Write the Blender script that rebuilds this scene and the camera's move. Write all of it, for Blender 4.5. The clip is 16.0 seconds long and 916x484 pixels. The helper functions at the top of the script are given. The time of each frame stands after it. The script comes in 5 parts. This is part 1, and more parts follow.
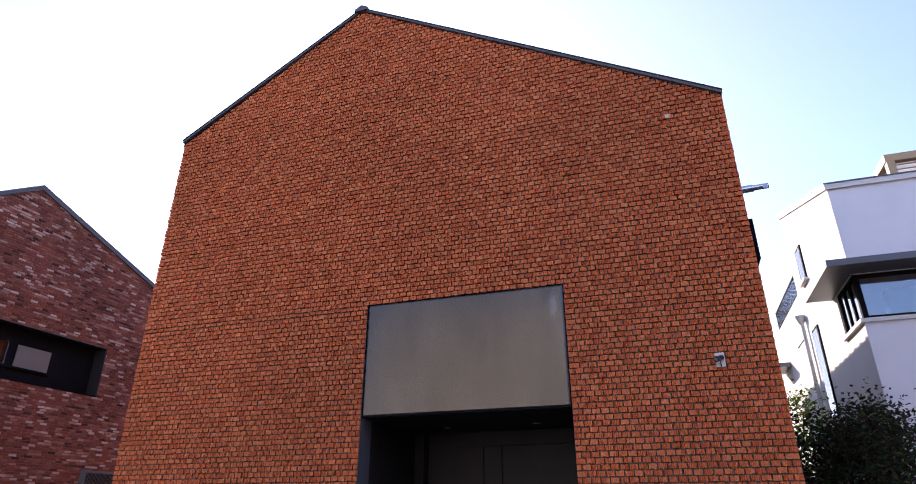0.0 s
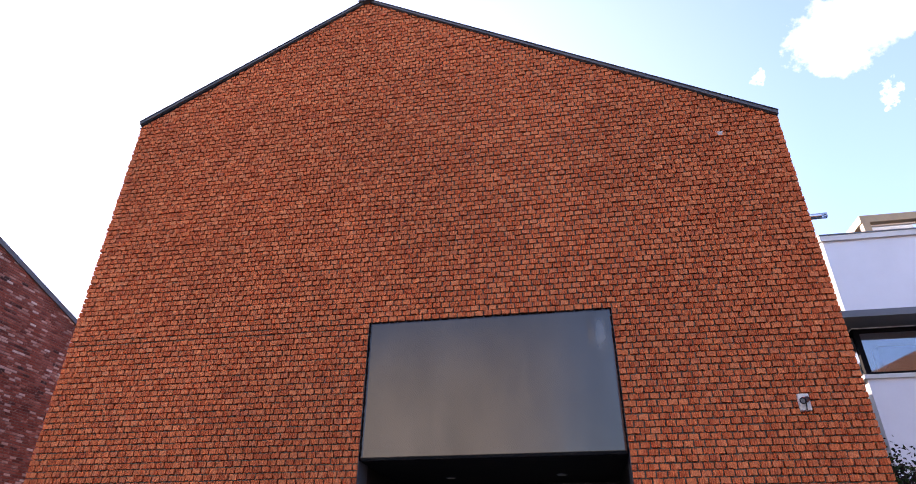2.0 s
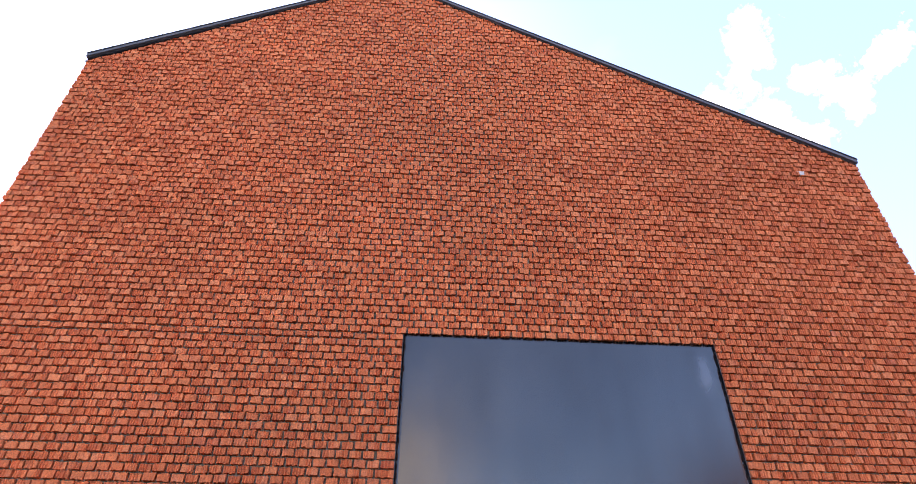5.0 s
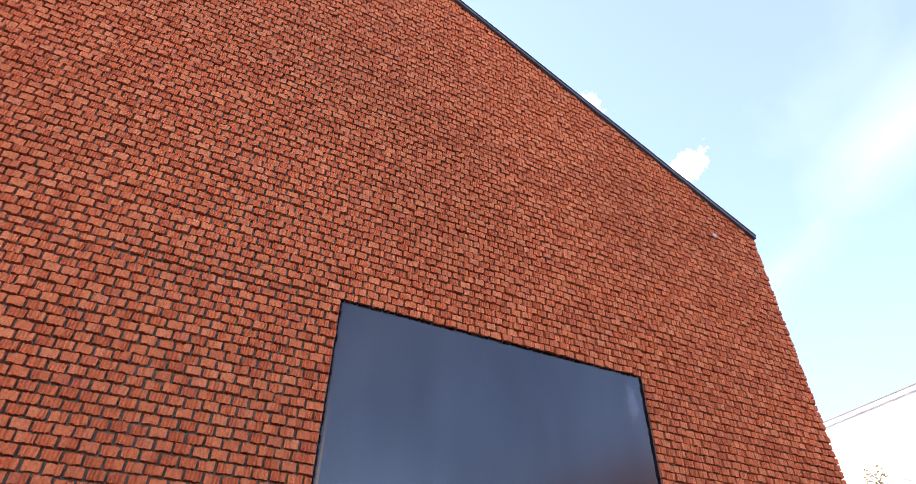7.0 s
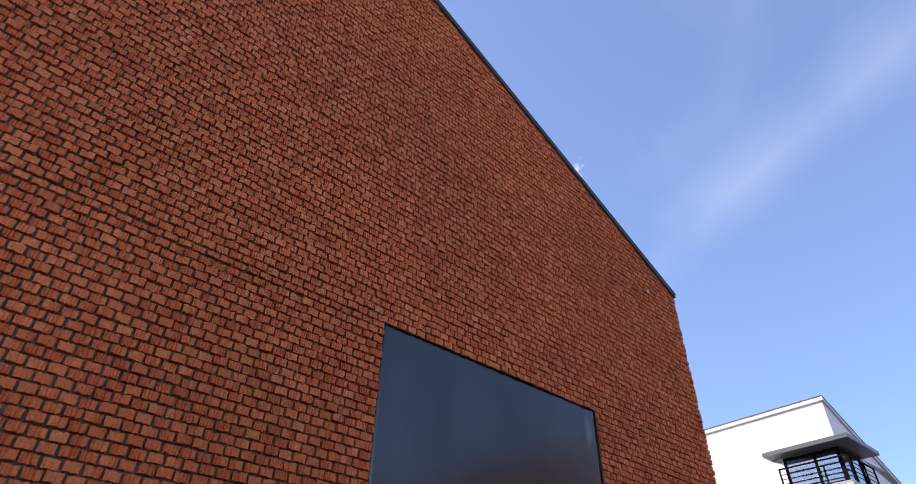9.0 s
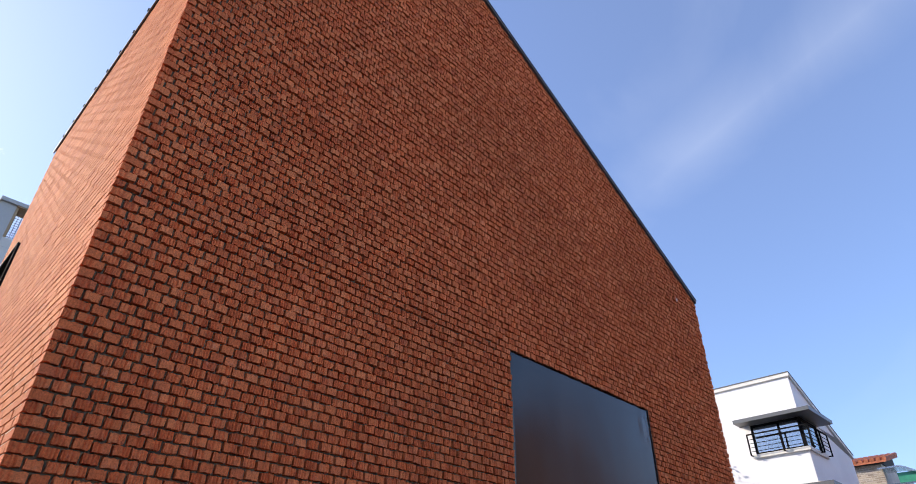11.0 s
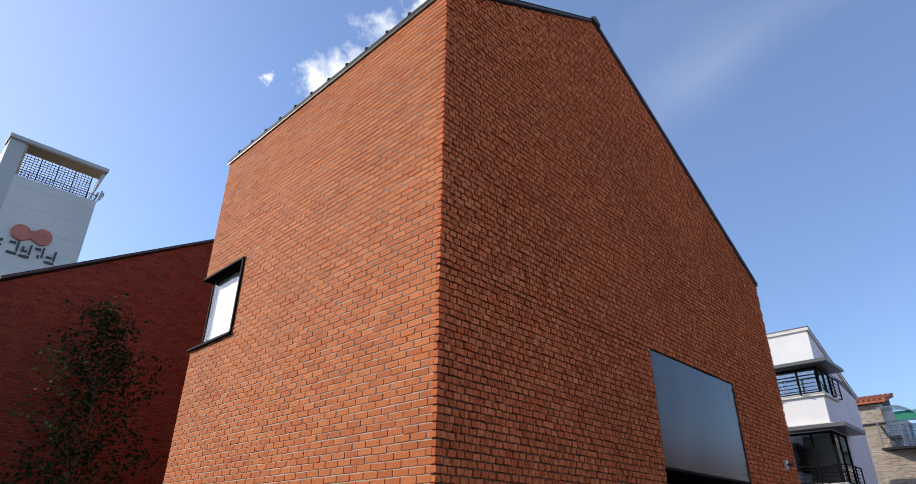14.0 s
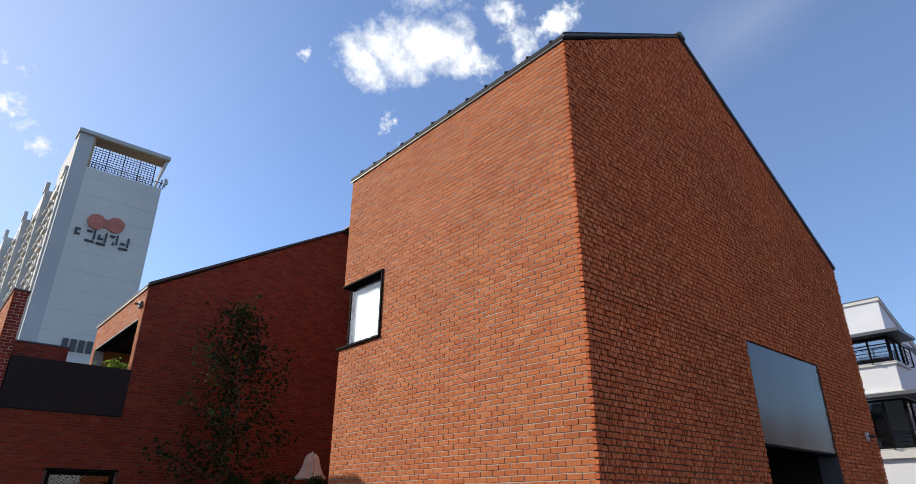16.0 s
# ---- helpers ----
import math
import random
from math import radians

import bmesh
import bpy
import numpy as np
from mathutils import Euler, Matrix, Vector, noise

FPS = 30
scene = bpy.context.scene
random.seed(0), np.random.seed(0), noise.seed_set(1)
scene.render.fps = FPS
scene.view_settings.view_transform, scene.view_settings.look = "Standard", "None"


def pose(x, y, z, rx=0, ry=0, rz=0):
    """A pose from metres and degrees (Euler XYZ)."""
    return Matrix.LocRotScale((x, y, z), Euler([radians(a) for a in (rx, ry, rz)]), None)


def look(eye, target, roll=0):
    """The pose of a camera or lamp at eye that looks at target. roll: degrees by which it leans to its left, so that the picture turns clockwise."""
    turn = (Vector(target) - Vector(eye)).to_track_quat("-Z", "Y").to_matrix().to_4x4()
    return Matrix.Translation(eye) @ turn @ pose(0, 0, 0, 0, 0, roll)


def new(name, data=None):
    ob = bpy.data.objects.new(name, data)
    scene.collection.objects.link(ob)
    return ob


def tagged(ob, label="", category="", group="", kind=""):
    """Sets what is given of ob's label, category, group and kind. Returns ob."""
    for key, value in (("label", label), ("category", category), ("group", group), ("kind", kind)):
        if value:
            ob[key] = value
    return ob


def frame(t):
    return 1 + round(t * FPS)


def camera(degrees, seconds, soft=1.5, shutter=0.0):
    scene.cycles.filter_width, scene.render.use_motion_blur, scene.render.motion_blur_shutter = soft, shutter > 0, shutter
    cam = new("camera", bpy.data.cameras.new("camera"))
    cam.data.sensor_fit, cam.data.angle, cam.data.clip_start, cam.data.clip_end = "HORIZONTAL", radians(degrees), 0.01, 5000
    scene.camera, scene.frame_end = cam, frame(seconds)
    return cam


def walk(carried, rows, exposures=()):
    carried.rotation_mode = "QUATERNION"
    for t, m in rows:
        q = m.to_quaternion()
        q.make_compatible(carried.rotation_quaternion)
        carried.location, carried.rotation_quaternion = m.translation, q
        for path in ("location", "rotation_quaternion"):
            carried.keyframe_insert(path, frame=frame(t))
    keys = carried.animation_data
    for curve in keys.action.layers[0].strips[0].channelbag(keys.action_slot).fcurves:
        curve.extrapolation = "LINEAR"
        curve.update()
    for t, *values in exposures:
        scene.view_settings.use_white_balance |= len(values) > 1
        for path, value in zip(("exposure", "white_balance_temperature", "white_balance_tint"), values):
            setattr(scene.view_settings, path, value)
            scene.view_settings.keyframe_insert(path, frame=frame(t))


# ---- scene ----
cam = camera(73.9, 16.0, soft=0.9)
PATH = [
    (0, (0.695, -0.466, 1.365), (0.108, 1.263, 2.181), 0.0),
    (0.5, (0.239, -0.278, 1.369), (-0.281, 1.456, 2.22), 0.2),
    (1, (-0.18, -0.032, 1.386), (-0.626, 1.701, 2.28), 0.2),
    (1.5, (-0.588, 0.217, 1.393), (-0.964, 1.942, 2.332), 0.2),
    (2, (-0.921, 0.497, 1.401), (-1.232, 2.213, 2.379), 0.3),
    (2.5, (-1.268, 0.791, 1.415), (-1.515, 2.49, 2.44), 0.2),
    (3, (-1.618, 1.042, 1.461), (-1.809, 2.718, 2.536), 0.1),
    (3.2, (-1.739, 1.141, 1.464), (-1.913, 2.809, 2.553), 0.2),
    (5.3, (-3.102, 2.33, 1.46), (-2.94, 3.885, 2.707), 0.45),
    (5.5, (-3.211, 2.437, 1.456), (-3.003, 3.974, 2.719), 0.5),
    (6, (-3.432, 2.634, 1.488), (-3.078, 4.144, 2.75), 0.9),
    (6.5, (-3.598, 2.874, 1.541), (-3.096, 4.345, 2.8), 1.2),
    (7, (-3.889, 3.069, 1.534), (-3.239, 4.475, 2.8), 1.0),
    (7.5, (-4.207, 3.110, 1.492), (-3.431, 4.443, 2.766), 0.51),
    (8, (-4.565, 3.256, 1.533), (-3.666, 4.520, 2.795), 0.55),
    (8.2, (-4.719, 3.196, 1.465), (-3.796, 4.445, 2.726), 0.83),
    (10.3, (-6.874, 3.006, 1.518), (-5.722, 4.193, 2.643), 1.1),
    (10.5, (-7.066, 3.031, 1.541), (-5.906, 4.22, 2.656), 1.1),
    (11, (-7.592, 3.048, 1.532), (-6.41, 4.237, 2.622), 0.7),
    (11.5, (-8.078, 3.092, 1.534), (-6.869, 4.286, 2.59), 0.7),
    (12, (-8.563, 3.153, 1.566), (-7.324, 4.345, 2.589), 0.8),
    (12.5, (-9.073, 3.133, 1.574), (-7.812, 4.328, 2.564), 0.7),
    (13, (-9.539, 3.199, 1.605), (-8.26, 4.399, 2.565), 0.6),
    (13.5, (-10.03, 3.15, 1.612), (-8.751, 4.377, 2.538), 0.6),
    (14, (-10.495, 3.121, 1.628), (-9.218, 4.373, 2.522), 0.6),
    (14.5, (-10.926, 3.061, 1.66), (-9.675, 4.359, 2.526), 0.5),
    (15, (-11.381, 2.936, 1.668), (-10.153, 4.271, 2.511), 0.5),
    (15.5, (-11.806, 2.909, 1.675), (-10.594, 4.272, 2.494), 0.4),
    (16, (-12.269, 2.869, 1.678), (-11.064, 4.252, 2.477), 0.3),
]
EXPOSURES = [(0.0, 1.42, 6950, 24), (1.5, 1.58, 7000, 24), (3.0, 1.92, 7050, 23), (5.5, 2.36, 7050, 21), (7.0, 2.17, 7050, 22), (7.5, 1.9, 6950, 21), (8.2, 1.33, 6650, 16),
             (10.5, 0.88, 6600, 13), (11.5, 0.94, 6600, 12), (12.5, 0.77, 6600, 10), (13.5, 0.5, 6550, 9), (14.5, 0.6, 6500, 9), (15.0, 0.62, 6500, 9), (16.0, 0.38, 6450, 8)]
walk(cam, [(t, look(eye, target, roll)) for t, eye, target, roll in PATH], EXPOSURES)

# ---- world, sun, exposure ----
SUN_AZ, SUN_EL = 120.0, 25.0


def sun_dir():
    a, e = radians(SUN_AZ), radians(SUN_EL)
    return Vector((math.cos(a) * math.cos(e), math.sin(a) * math.cos(e), math.sin(e)))


sun = new("sun", bpy.data.lights.new("sun", "SUN"))
sun.data.energy, sun.data.angle, sun.data.color = 3.6, radians(0.5), (1.0, 0.9, 0.76)
sun.matrix_world = look(sun_dir() * 60, (0, 0, 0))

world = bpy.data.worlds.new("sky")
scene.world = world
world.use_nodes = True
wn, wl = world.node_tree.nodes, world.node_tree.links
wn.clear()


def wnode(kind, **values):
    n = wn.new(kind)
    for k, v in values.items():
        setattr(n, k, v)
    return n


def wmath(op, a, b=None, clamp=False):
    n = wnode("ShaderNodeMath", operation=op, use_clamp=clamp)
    for i, v in enumerate((a, b)):
        if v is None:
            continue
        if isinstance(v, (int, float)):
            n.inputs[i].default_value = v
        else:
            wl.new(v, n.inputs[i])
    return n.outputs[0]


sky = wnode("ShaderNodeTexSky", sky_type="NISHITA", sun_disc=False, sun_elevation=radians(SUN_EL), sun_rotation=radians(90 - SUN_AZ),
            air_density=1.1, dust_density=0.5, ozone_density=6.0, altitude=50)
coord = wnode("ShaderNodeTexCoord")
puff = wnode("ShaderNodeTexNoise")
puff.inputs["Scale"].default_value, puff.inputs["Detail"].default_value, puff.inputs["Roughness"].default_value = 11.0, 10.0, 0.64
wl.new(coord.outputs["Generated"], puff.inputs["Vector"])
wisp = wnode("ShaderNodeTexNoise")
wisp.inputs["Scale"].default_value, wisp.inputs["Detail"].default_value, wisp.inputs["Distortion"].default_value = 3.2, 6.0, 0.6
wl.new(coord.outputs["Generated"], wisp.inputs["Vector"])
# cumulus banks: direction from the ground and angular size
CLOUDS = [((0.375, 0.668, 0.643), 0.085), ((0.42, 0.62, 0.663), 0.12), ((0.47, 0.57, 0.68), 0.12), ((0.515, 0.555, 0.653), 0.06), ((0.565, 0.491, 0.663), 0.06), ((0.45, 0.482, 0.752), 0.065),
          ((0.525, 0.492, 0.693), 0.06), ((0.593, 0.442, 0.674), 0.045), ((0.457, 0.697, 0.553), 0.03), ((0.303, 0.707, 0.639), 0.035),
          ((-0.03, 0.85, 0.526), 0.05), ((-0.015, 0.878, 0.478), 0.05), ((0.012, 0.893, 0.45), 0.055), ((-0.05, 0.89, 0.455), 0.08), ((-0.70, 0.48, 0.52), 0.12)]
torn = wnode("ShaderNodeTexNoise")
torn.inputs["Scale"].default_value, torn.inputs["Detail"].default_value, torn.inputs["Roughness"].default_value = 6.5, 6.0, 0.65
wl.new(coord.outputs["Generated"], torn.inputs["Vector"])
swirl = wnode("ShaderNodeVectorMath", operation="MULTIPLY_ADD")
wl.new(torn.outputs["Color"], swirl.inputs[0])
swirl.inputs[1].default_value, swirl.inputs[2].default_value = (0.22, 0.22, 0.22), (-0.11, -0.11, -0.11)
ragged = wnode("ShaderNodeVectorMath", operation="ADD")
wl.new(coord.outputs["Generated"], ragged.inputs[0])
wl.new(swirl.outputs[0], ragged.inputs[1])
mask = None
for d, r in CLOUDS:
    dist = wnode("ShaderNodeVectorMath", operation="DISTANCE")
    wl.new(ragged.outputs[0], dist.inputs[0])
    dist.inputs[1].default_value = Vector(d).normalized()
    m = wmath("SUBTRACT", 1.0, wmath("DIVIDE", dist.outputs["Value"], r), clamp=True)
    mask = m if mask is None else wmath("MAXIMUM", mask, m)
edge = wmath("ADD", mask, wmath("MULTIPLY", wmath("SUBTRACT", puff.outputs["Fac"], 0.5), 1.7))
solid = wmath("MULTIPLY", wmath("SUBTRACT", edge, 0.33), 2.2, clamp=True)
solid = wmath("MULTIPLY", solid, wmath("MULTIPLY", mask, 3.0, clamp=True))
# a long thin veil across the south-eastern sky
vn = Vector((0.737, 0.334, 0.587)).cross(Vector((0.727, 0.005, 0.687))).normalized()
band = wnode("ShaderNodeVectorMath", operation="DOT_PRODUCT")
wl.new(coord.outputs["Generated"], band.inputs[0])
band.inputs[1].default_value = vn
veil = wmath("SUBTRACT", 1.0, wmath("DIVIDE", wmath("ABSOLUTE", band.outputs["Value"]), 0.095), clamp=True)
veil = wmath("POWER", veil, 1.6)
spread = wmath("SUBTRACT", 1.0, wmath("DIVIDE", wmath("ABSOLUTE", band.outputs["Value"]), 0.34), clamp=True)
spread = wmath("MULTIPLY", spread, wmath("MULTIPLY", wisp.outputs["Fac"], 0.24))
veil = wmath("ADD", spread, wmath("MULTIPLY", veil, wmath("MULTIPLY", wisp.outputs["Fac"], 0.2)))
thin = wmath("MULTIPLY", wmath("SUBTRACT", wisp.outputs["Fac"], 0.52), 0.35, clamp=True)
# bright haze round the sun
glow = wnode("ShaderNodeVectorMath", operation="DISTANCE")
wl.new(coord.outputs["Generated"], glow.inputs[0])
glow.inputs[1].default_value = sun_dir()
haze = wmath("MULTIPLY", wmath("POWER", wmath("SUBTRACT", 1.0, wmath("DIVIDE", glow.outputs["Value"], 0.85), clamp=True), 1.3), 0.7)
west = wnode("ShaderNodeVectorMath", operation="DISTANCE")
wl.new(coord.outputs["Generated"], west.inputs[0])
west.inputs[1].default_value = Vector((-0.72, 0.48, 0.5)).normalized()
layer = wmath("MULTIPLY", wmath("SUBTRACT", 1.0, wmath("DIVIDE", west.outputs["Value"], 0.62), clamp=True), wmath("MULTIPLY", wmath("SUBTRACT", wisp.outputs["Fac"], 0.3), 2.4, clamp=True))
thin = wmath("MAXIMUM", thin, wmath("MAXIMUM", haze, layer))
thin = wmath("ADD", thin, 0.1)
cover = wmath("MAXIMUM", solid, wmath("MAXIMUM", veil, thin), clamp=True)
mix = wnode("ShaderNodeMix", data_type="RGBA")
wl.new(cover, mix.inputs[0])
air = wnode("ShaderNodeMix", data_type="RGBA", blend_type="MULTIPLY")
air.inputs[0].default_value, air.inputs[7].default_value = 1.0, (0.99, 0.955, 1.03, 1)
wl.new(sky.outputs[0], air.inputs[6])
wl.new(air.outputs[2], mix.inputs[6])
shade = wnode("ShaderNodeMix", data_type="RGBA")
wl.new(wmath("MULTIPLY", wmath("SUBTRACT", edge, 0.45), 1.4, clamp=True), shade.inputs[0])
shade.inputs[6].default_value, shade.inputs[7].default_value = (3.9, 4.2, 4.8, 1), (6.4, 6.4, 6.4, 1)
wl.new(shade.outputs[2], mix.inputs[7])
back = wnode("ShaderNodeBackground")
back.inputs["Strength"].default_value = 0.15
wl.new(mix.outputs[2], back.inputs["Color"])
wout = wnode("ShaderNodeOutputWorld")
wl.new(back.outputs[0], wout.inputs["Surface"])


# ---- materials ----
def material(name):
    mat = bpy.data.materials.new(name)
    mat.use_nodes = True
    nodes, links = mat.node_tree.nodes, mat.node_tree.links
    return mat, nodes, links, nodes["Principled BSDF"]


def ramp_of(nodes, stops):
    r = nodes.new("ShaderNodeValToRGB")
    while len(r.color_ramp.elements) > 1:
        r.color_ramp.elements.remove(r.color_ramp.elements[-1])
    for i, (p, c) in enumerate(stops):
        e = r.color_ramp.elements[0] if i == 0 else r.color_ramp.elements.new(p)
        e.position, e.color = p, (*c, 1)
    return r


def noise_of(nodes, links, scale, detail=5.0, rough=0.6, stretch=None):
    tc = nodes.new("ShaderNodeTexCoord")
    n = nodes.new("ShaderNodeTexNoise")
    n.inputs["Scale"].default_value, n.inputs["Detail"].default_value, n.inputs["Roughness"].default_value = scale, detail, rough
    if stretch:
        mp = nodes.new("ShaderNodeMapping")
        mp.inputs["Scale"].default_value = stretch
        links.new(tc.outputs["Object"], mp.inputs["Vector"])
        links.new(mp.outputs[0], n.inputs["Vector"])
    else:
        links.new(tc.outputs["Object"], n.inputs["Vector"])
    return n.outputs["Fac"]


def blend(nodes, links, kind, fac, a, b):
    m = nodes.new("ShaderNodeMix")
    m.data_type, m.blend_type = "RGBA", kind
    for socket, v in ((m.inputs[0], fac), (m.inputs[6], a), (m.inputs[7], b)):
        if isinstance(v, (int, float)):
            socket.default_value = v
        elif isinstance(v, tuple):
            socket.default_value = (*v, 1)
        else:
            links.new(v, socket)
    return m.outputs[2]


def bump(nodes, links, bsdf, height, strength, distance=0.01):
    b = nodes.new("ShaderNodeBump")
    b.inputs["Strength"].default_value, b.inputs["Distance"].default_value = strength, distance
    links.new(height, b.inputs["Height"])
    links.new(b.outputs[0], bsdf.inputs["Normal"])


def brick_material(name, stops, single, grain=85.0, rough=0.85, stain=0.35, fluted=False, pale=0.12):
    """Fired clay. single: varied from object to object, else from island to island of a joined mesh."""
    mat, nodes, links, bsdf = material(name)
    if single:
        rnd = nodes.new("ShaderNodeObjectInfo").outputs["Random"]
    else:
        rnd = nodes.new("ShaderNodeNewGeometry").outputs["Random Per Island"]
    r = ramp_of(nodes, stops)
    links.new(rnd, r.inputs[0])
    geo = nodes.new("ShaderNodeNewGeometry")
    big = nodes.new("ShaderNodeTexNoise")
    big.inputs["Scale"].default_value, big.inputs["Detail"].default_value = 0.55, 4
    links.new(geo.outputs["Position"], big.inputs["Vector"])
    fine = nodes.new("ShaderNodeTexNoise")
    fine.inputs["Scale"].default_value, fine.inputs["Detail"].default_value, fine.inputs["Roughness"].default_value = grain, 6, 0.7
    links.new(geo.outputs["Position"], fine.inputs["Vector"])
    tone = ramp_of(nodes, [(0.3, (1 - stain, 1 - stain, 1 - stain)), (0.7, (1.12, 1.1, 1.08))])
    links.new(big.outputs["Fac"], tone.inputs[0])
    c = blend(nodes, links, "MULTIPLY", 0.8, r.outputs[0], tone.outputs[0])
    if fluted:
        flute = nodes.new("ShaderNodeAttribute")
        flute.attribute_name = "flute"
        c = blend(nodes, links, "MULTIPLY", flute.outputs["Fac"], c, (0.86, 0.64, 0.58))
    smear = nodes.new("ShaderNodeTexNoise")
    smear.inputs["Scale"].default_value, smear.inputs["Detail"].default_value = 26.0, 5
    links.new(geo.outputs["Position"], smear.inputs["Vector"])
    dust = ramp_of(nodes, [(0.6, (0, 0, 0)), (0.74, (pale, pale, pale))])
    links.new(smear.outputs["Fac"], dust.inputs[0])
    c = blend(nodes, links, "MIX", dust.outputs[0], c, (0.62, 0.47, 0.38))
    speck = ramp_of(nodes, [(0.28, (0.48, 0.42, 0.42)), (0.5, (1, 1, 1)), (0.72, (1.42, 1.36, 1.3))])
    links.new(fine.outputs["Fac"], speck.inputs[0])
    c = blend(nodes, links, "MULTIPLY", 0.75, c, speck.outputs[0])
    links.new(c, bsdf.inputs["Base Color"])
    bsdf.inputs["Roughness"].default_value = rough
    bsdf.inputs["Specular IOR Level"].default_value = 0.15
    bump(nodes, links, bsdf, fine.outputs["Fac"], 0.7, 0.005)
    return mat


def plain_material(name, color, rough=0.6, metal=0.0, scale=6.0, vary=0.18, relief=0.1, spec=0.5, fine=40.0):
    mat, nodes, links, bsdf = material(name)
    a = noise_of(nodes, links, scale)
    b = noise_of(nodes, links, fine, 4)
    t = ramp_of(nodes, [(0.3, tuple(c * (1 - vary) for c in color)), (0.7, tuple(min(1, c * (1 + vary)) for c in color))])
    links.new(a, t.inputs[0])
    s = ramp_of(nodes, [(0.3, (1 - vary * 0.5,) * 3), (0.7, (1 + vary * 0.3,) * 3)])
    links.new(b, s.inputs[0])
    links.new(blend(nodes, links, "MULTIPLY", 1.0, t.outputs[0], s.outputs[0]), bsdf.inputs["Base Color"])
    bsdf.inputs["Roughness"].default_value, bsdf.inputs["Metallic"].default_value = rough, metal
    bsdf.inputs["Specular IOR Level"].default_value = spec
    if relief:
        bump(nodes, links, bsdf, b, relief, 0.004)
    return mat


RED = [(0.0, (0.525, 0.132, 0.049)), (0.3, (0.58, 0.151, 0.055)), (0.6, (0.62, 0.17, 0.062)), (0.92, (0.665, 0.203, 0.08)), (1.0, (0.51, 0.129, 0.055))]
# the side wall's brick, darkened so the courtyard shade sits in its colour
RED_SHADE = [(0.0, (0.2, 0.036, 0.02)), (0.5, (0.25, 0.046, 0.024)), (1.0, (0.3, 0.06, 0.03))]
RED_SIDE = [(0.0, (0.48, 0.14, 0.053)), (0.4, (0.54, 0.168, 0.062)), (0.8, (0.58, 0.19, 0.071)), (1.0, (0.61, 0.215, 0.085))]
OLD = [(0.0, (0.05, 0.025, 0.02)), (0.08, (0.16, 0.045, 0.03)), (0.3, (0.27, 0.075, 0.045)), (0.5, (0.2, 0.06, 0.04)), (0.66, (0.34, 0.13, 0.09)), (0.76, (0.24, 0.075, 0.05)), (0.84, (0.55, 0.38, 0.31)), (0.92, (0.3, 0.085, 0.05)), (1.0, (0.62, 0.5, 0.43))]
STONE = [(0.0, (0.3, 0.25, 0.2)), (0.35, (0.42, 0.36, 0.29)), (0.7, (0.52, 0.45, 0.36)), (1.0, (0.34, 0.31, 0.29))]
M_RIB_ONE = brick_material("split_red_brick_single", RED, True, stain=0.14, fluted=True)
M_RIB = brick_material("split_red_brick", RED, False, stain=0.14, fluted=True)
M_SIDE_ONE = brick_material("smooth_red_brick_single", RED_SIDE, True, stain=0.1)
M_SIDE = brick_material("smooth_red_brick", RED_SIDE, False, stain=0.1)
# shaded copy of the smooth red brick
M_RED_SHADE = brick_material("red_brick_in_shade", RED_SHADE, False, stain=0.15)
M_OLD = brick_material("reclaimed_brick", OLD, False, grain=40.0, pale=0.55)
M_OLD_ONE = brick_material("reclaimed_brick_single", OLD, True, grain=40.0, pale=0.55)
M_STONE = brick_material("buff_brick", STONE, False)
M_STONE_ONE = brick_material("buff_brick_single", STONE, True)
M_MORTAR_DARK = plain_material("raked_mortar", (0.13, 0.115, 0.09), 0.95, scale=2.0, vary=0.25, relief=0.5, fine=120)
M_MORTAR = plain_material("pale_mortar", (0.56, 0.51, 0.45), 0.95, scale=2.0, vary=0.2, relief=0.5, fine=120)
M_MORTAR_SIDE = plain_material("grey_mortar", (0.5, 0.45, 0.39), 0.95, scale=2.0, vary=0.2, relief=0.5, fine=120)
M_MORTAR_OLD = plain_material("brown_mortar", (0.15, 0.1, 0.08), 0.95, scale=3.0, vary=0.4, relief=0.6, fine=60)
M_TRIM = plain_material("grey_metal_trim", (0.1, 0.1, 0.105), 0.6, scale=1.5, vary=0.12, relief=0.03, spec=0.3)
M_ROOF = plain_material("dark_metal_roof", (0.03, 0.031, 0.035), 0.75, scale=1.0, vary=0.2, relief=0.05, spec=0.2)
M_FLASH = plain_material("pale_metal_flashing", (0.12, 0.122, 0.125), 0.5, scale=2.0, vary=0.1, relief=0.03)
M_BLACK = plain_material("black_frame", (0.007, 0.007, 0.008), 0.8, scale=3.0, vary=0.2, relief=0.04, spec=0.08)
# dark entrance panels; also painted shade for rooms and loggia
M_DARK = plain_material("dark_panel_and_shade", (0.026, 0.021, 0.019), 0.6, scale=2.0, vary=0.15, relief=0.03, spec=0.2)
M_CHAR = plain_material("charcoal_panel", (0.022, 0.021, 0.02), 0.7, scale=1.2, vary=0.15, relief=0.05, spec=0.25)
M_WHITE = plain_material("white_render", (0.8, 0.79, 0.79), 0.85, scale=0.8, vary=0.05, relief=0.25, fine=90)
M_CREAM = plain_material("cream_coping", (0.72, 0.69, 0.63), 0.7, scale=1.2, vary=0.08, relief=0.15)
M_CANOPY = plain_material("grey_canopy_metal", (0.12, 0.125, 0.13), 0.4, scale=1.5, vary=0.1, relief=0.02)
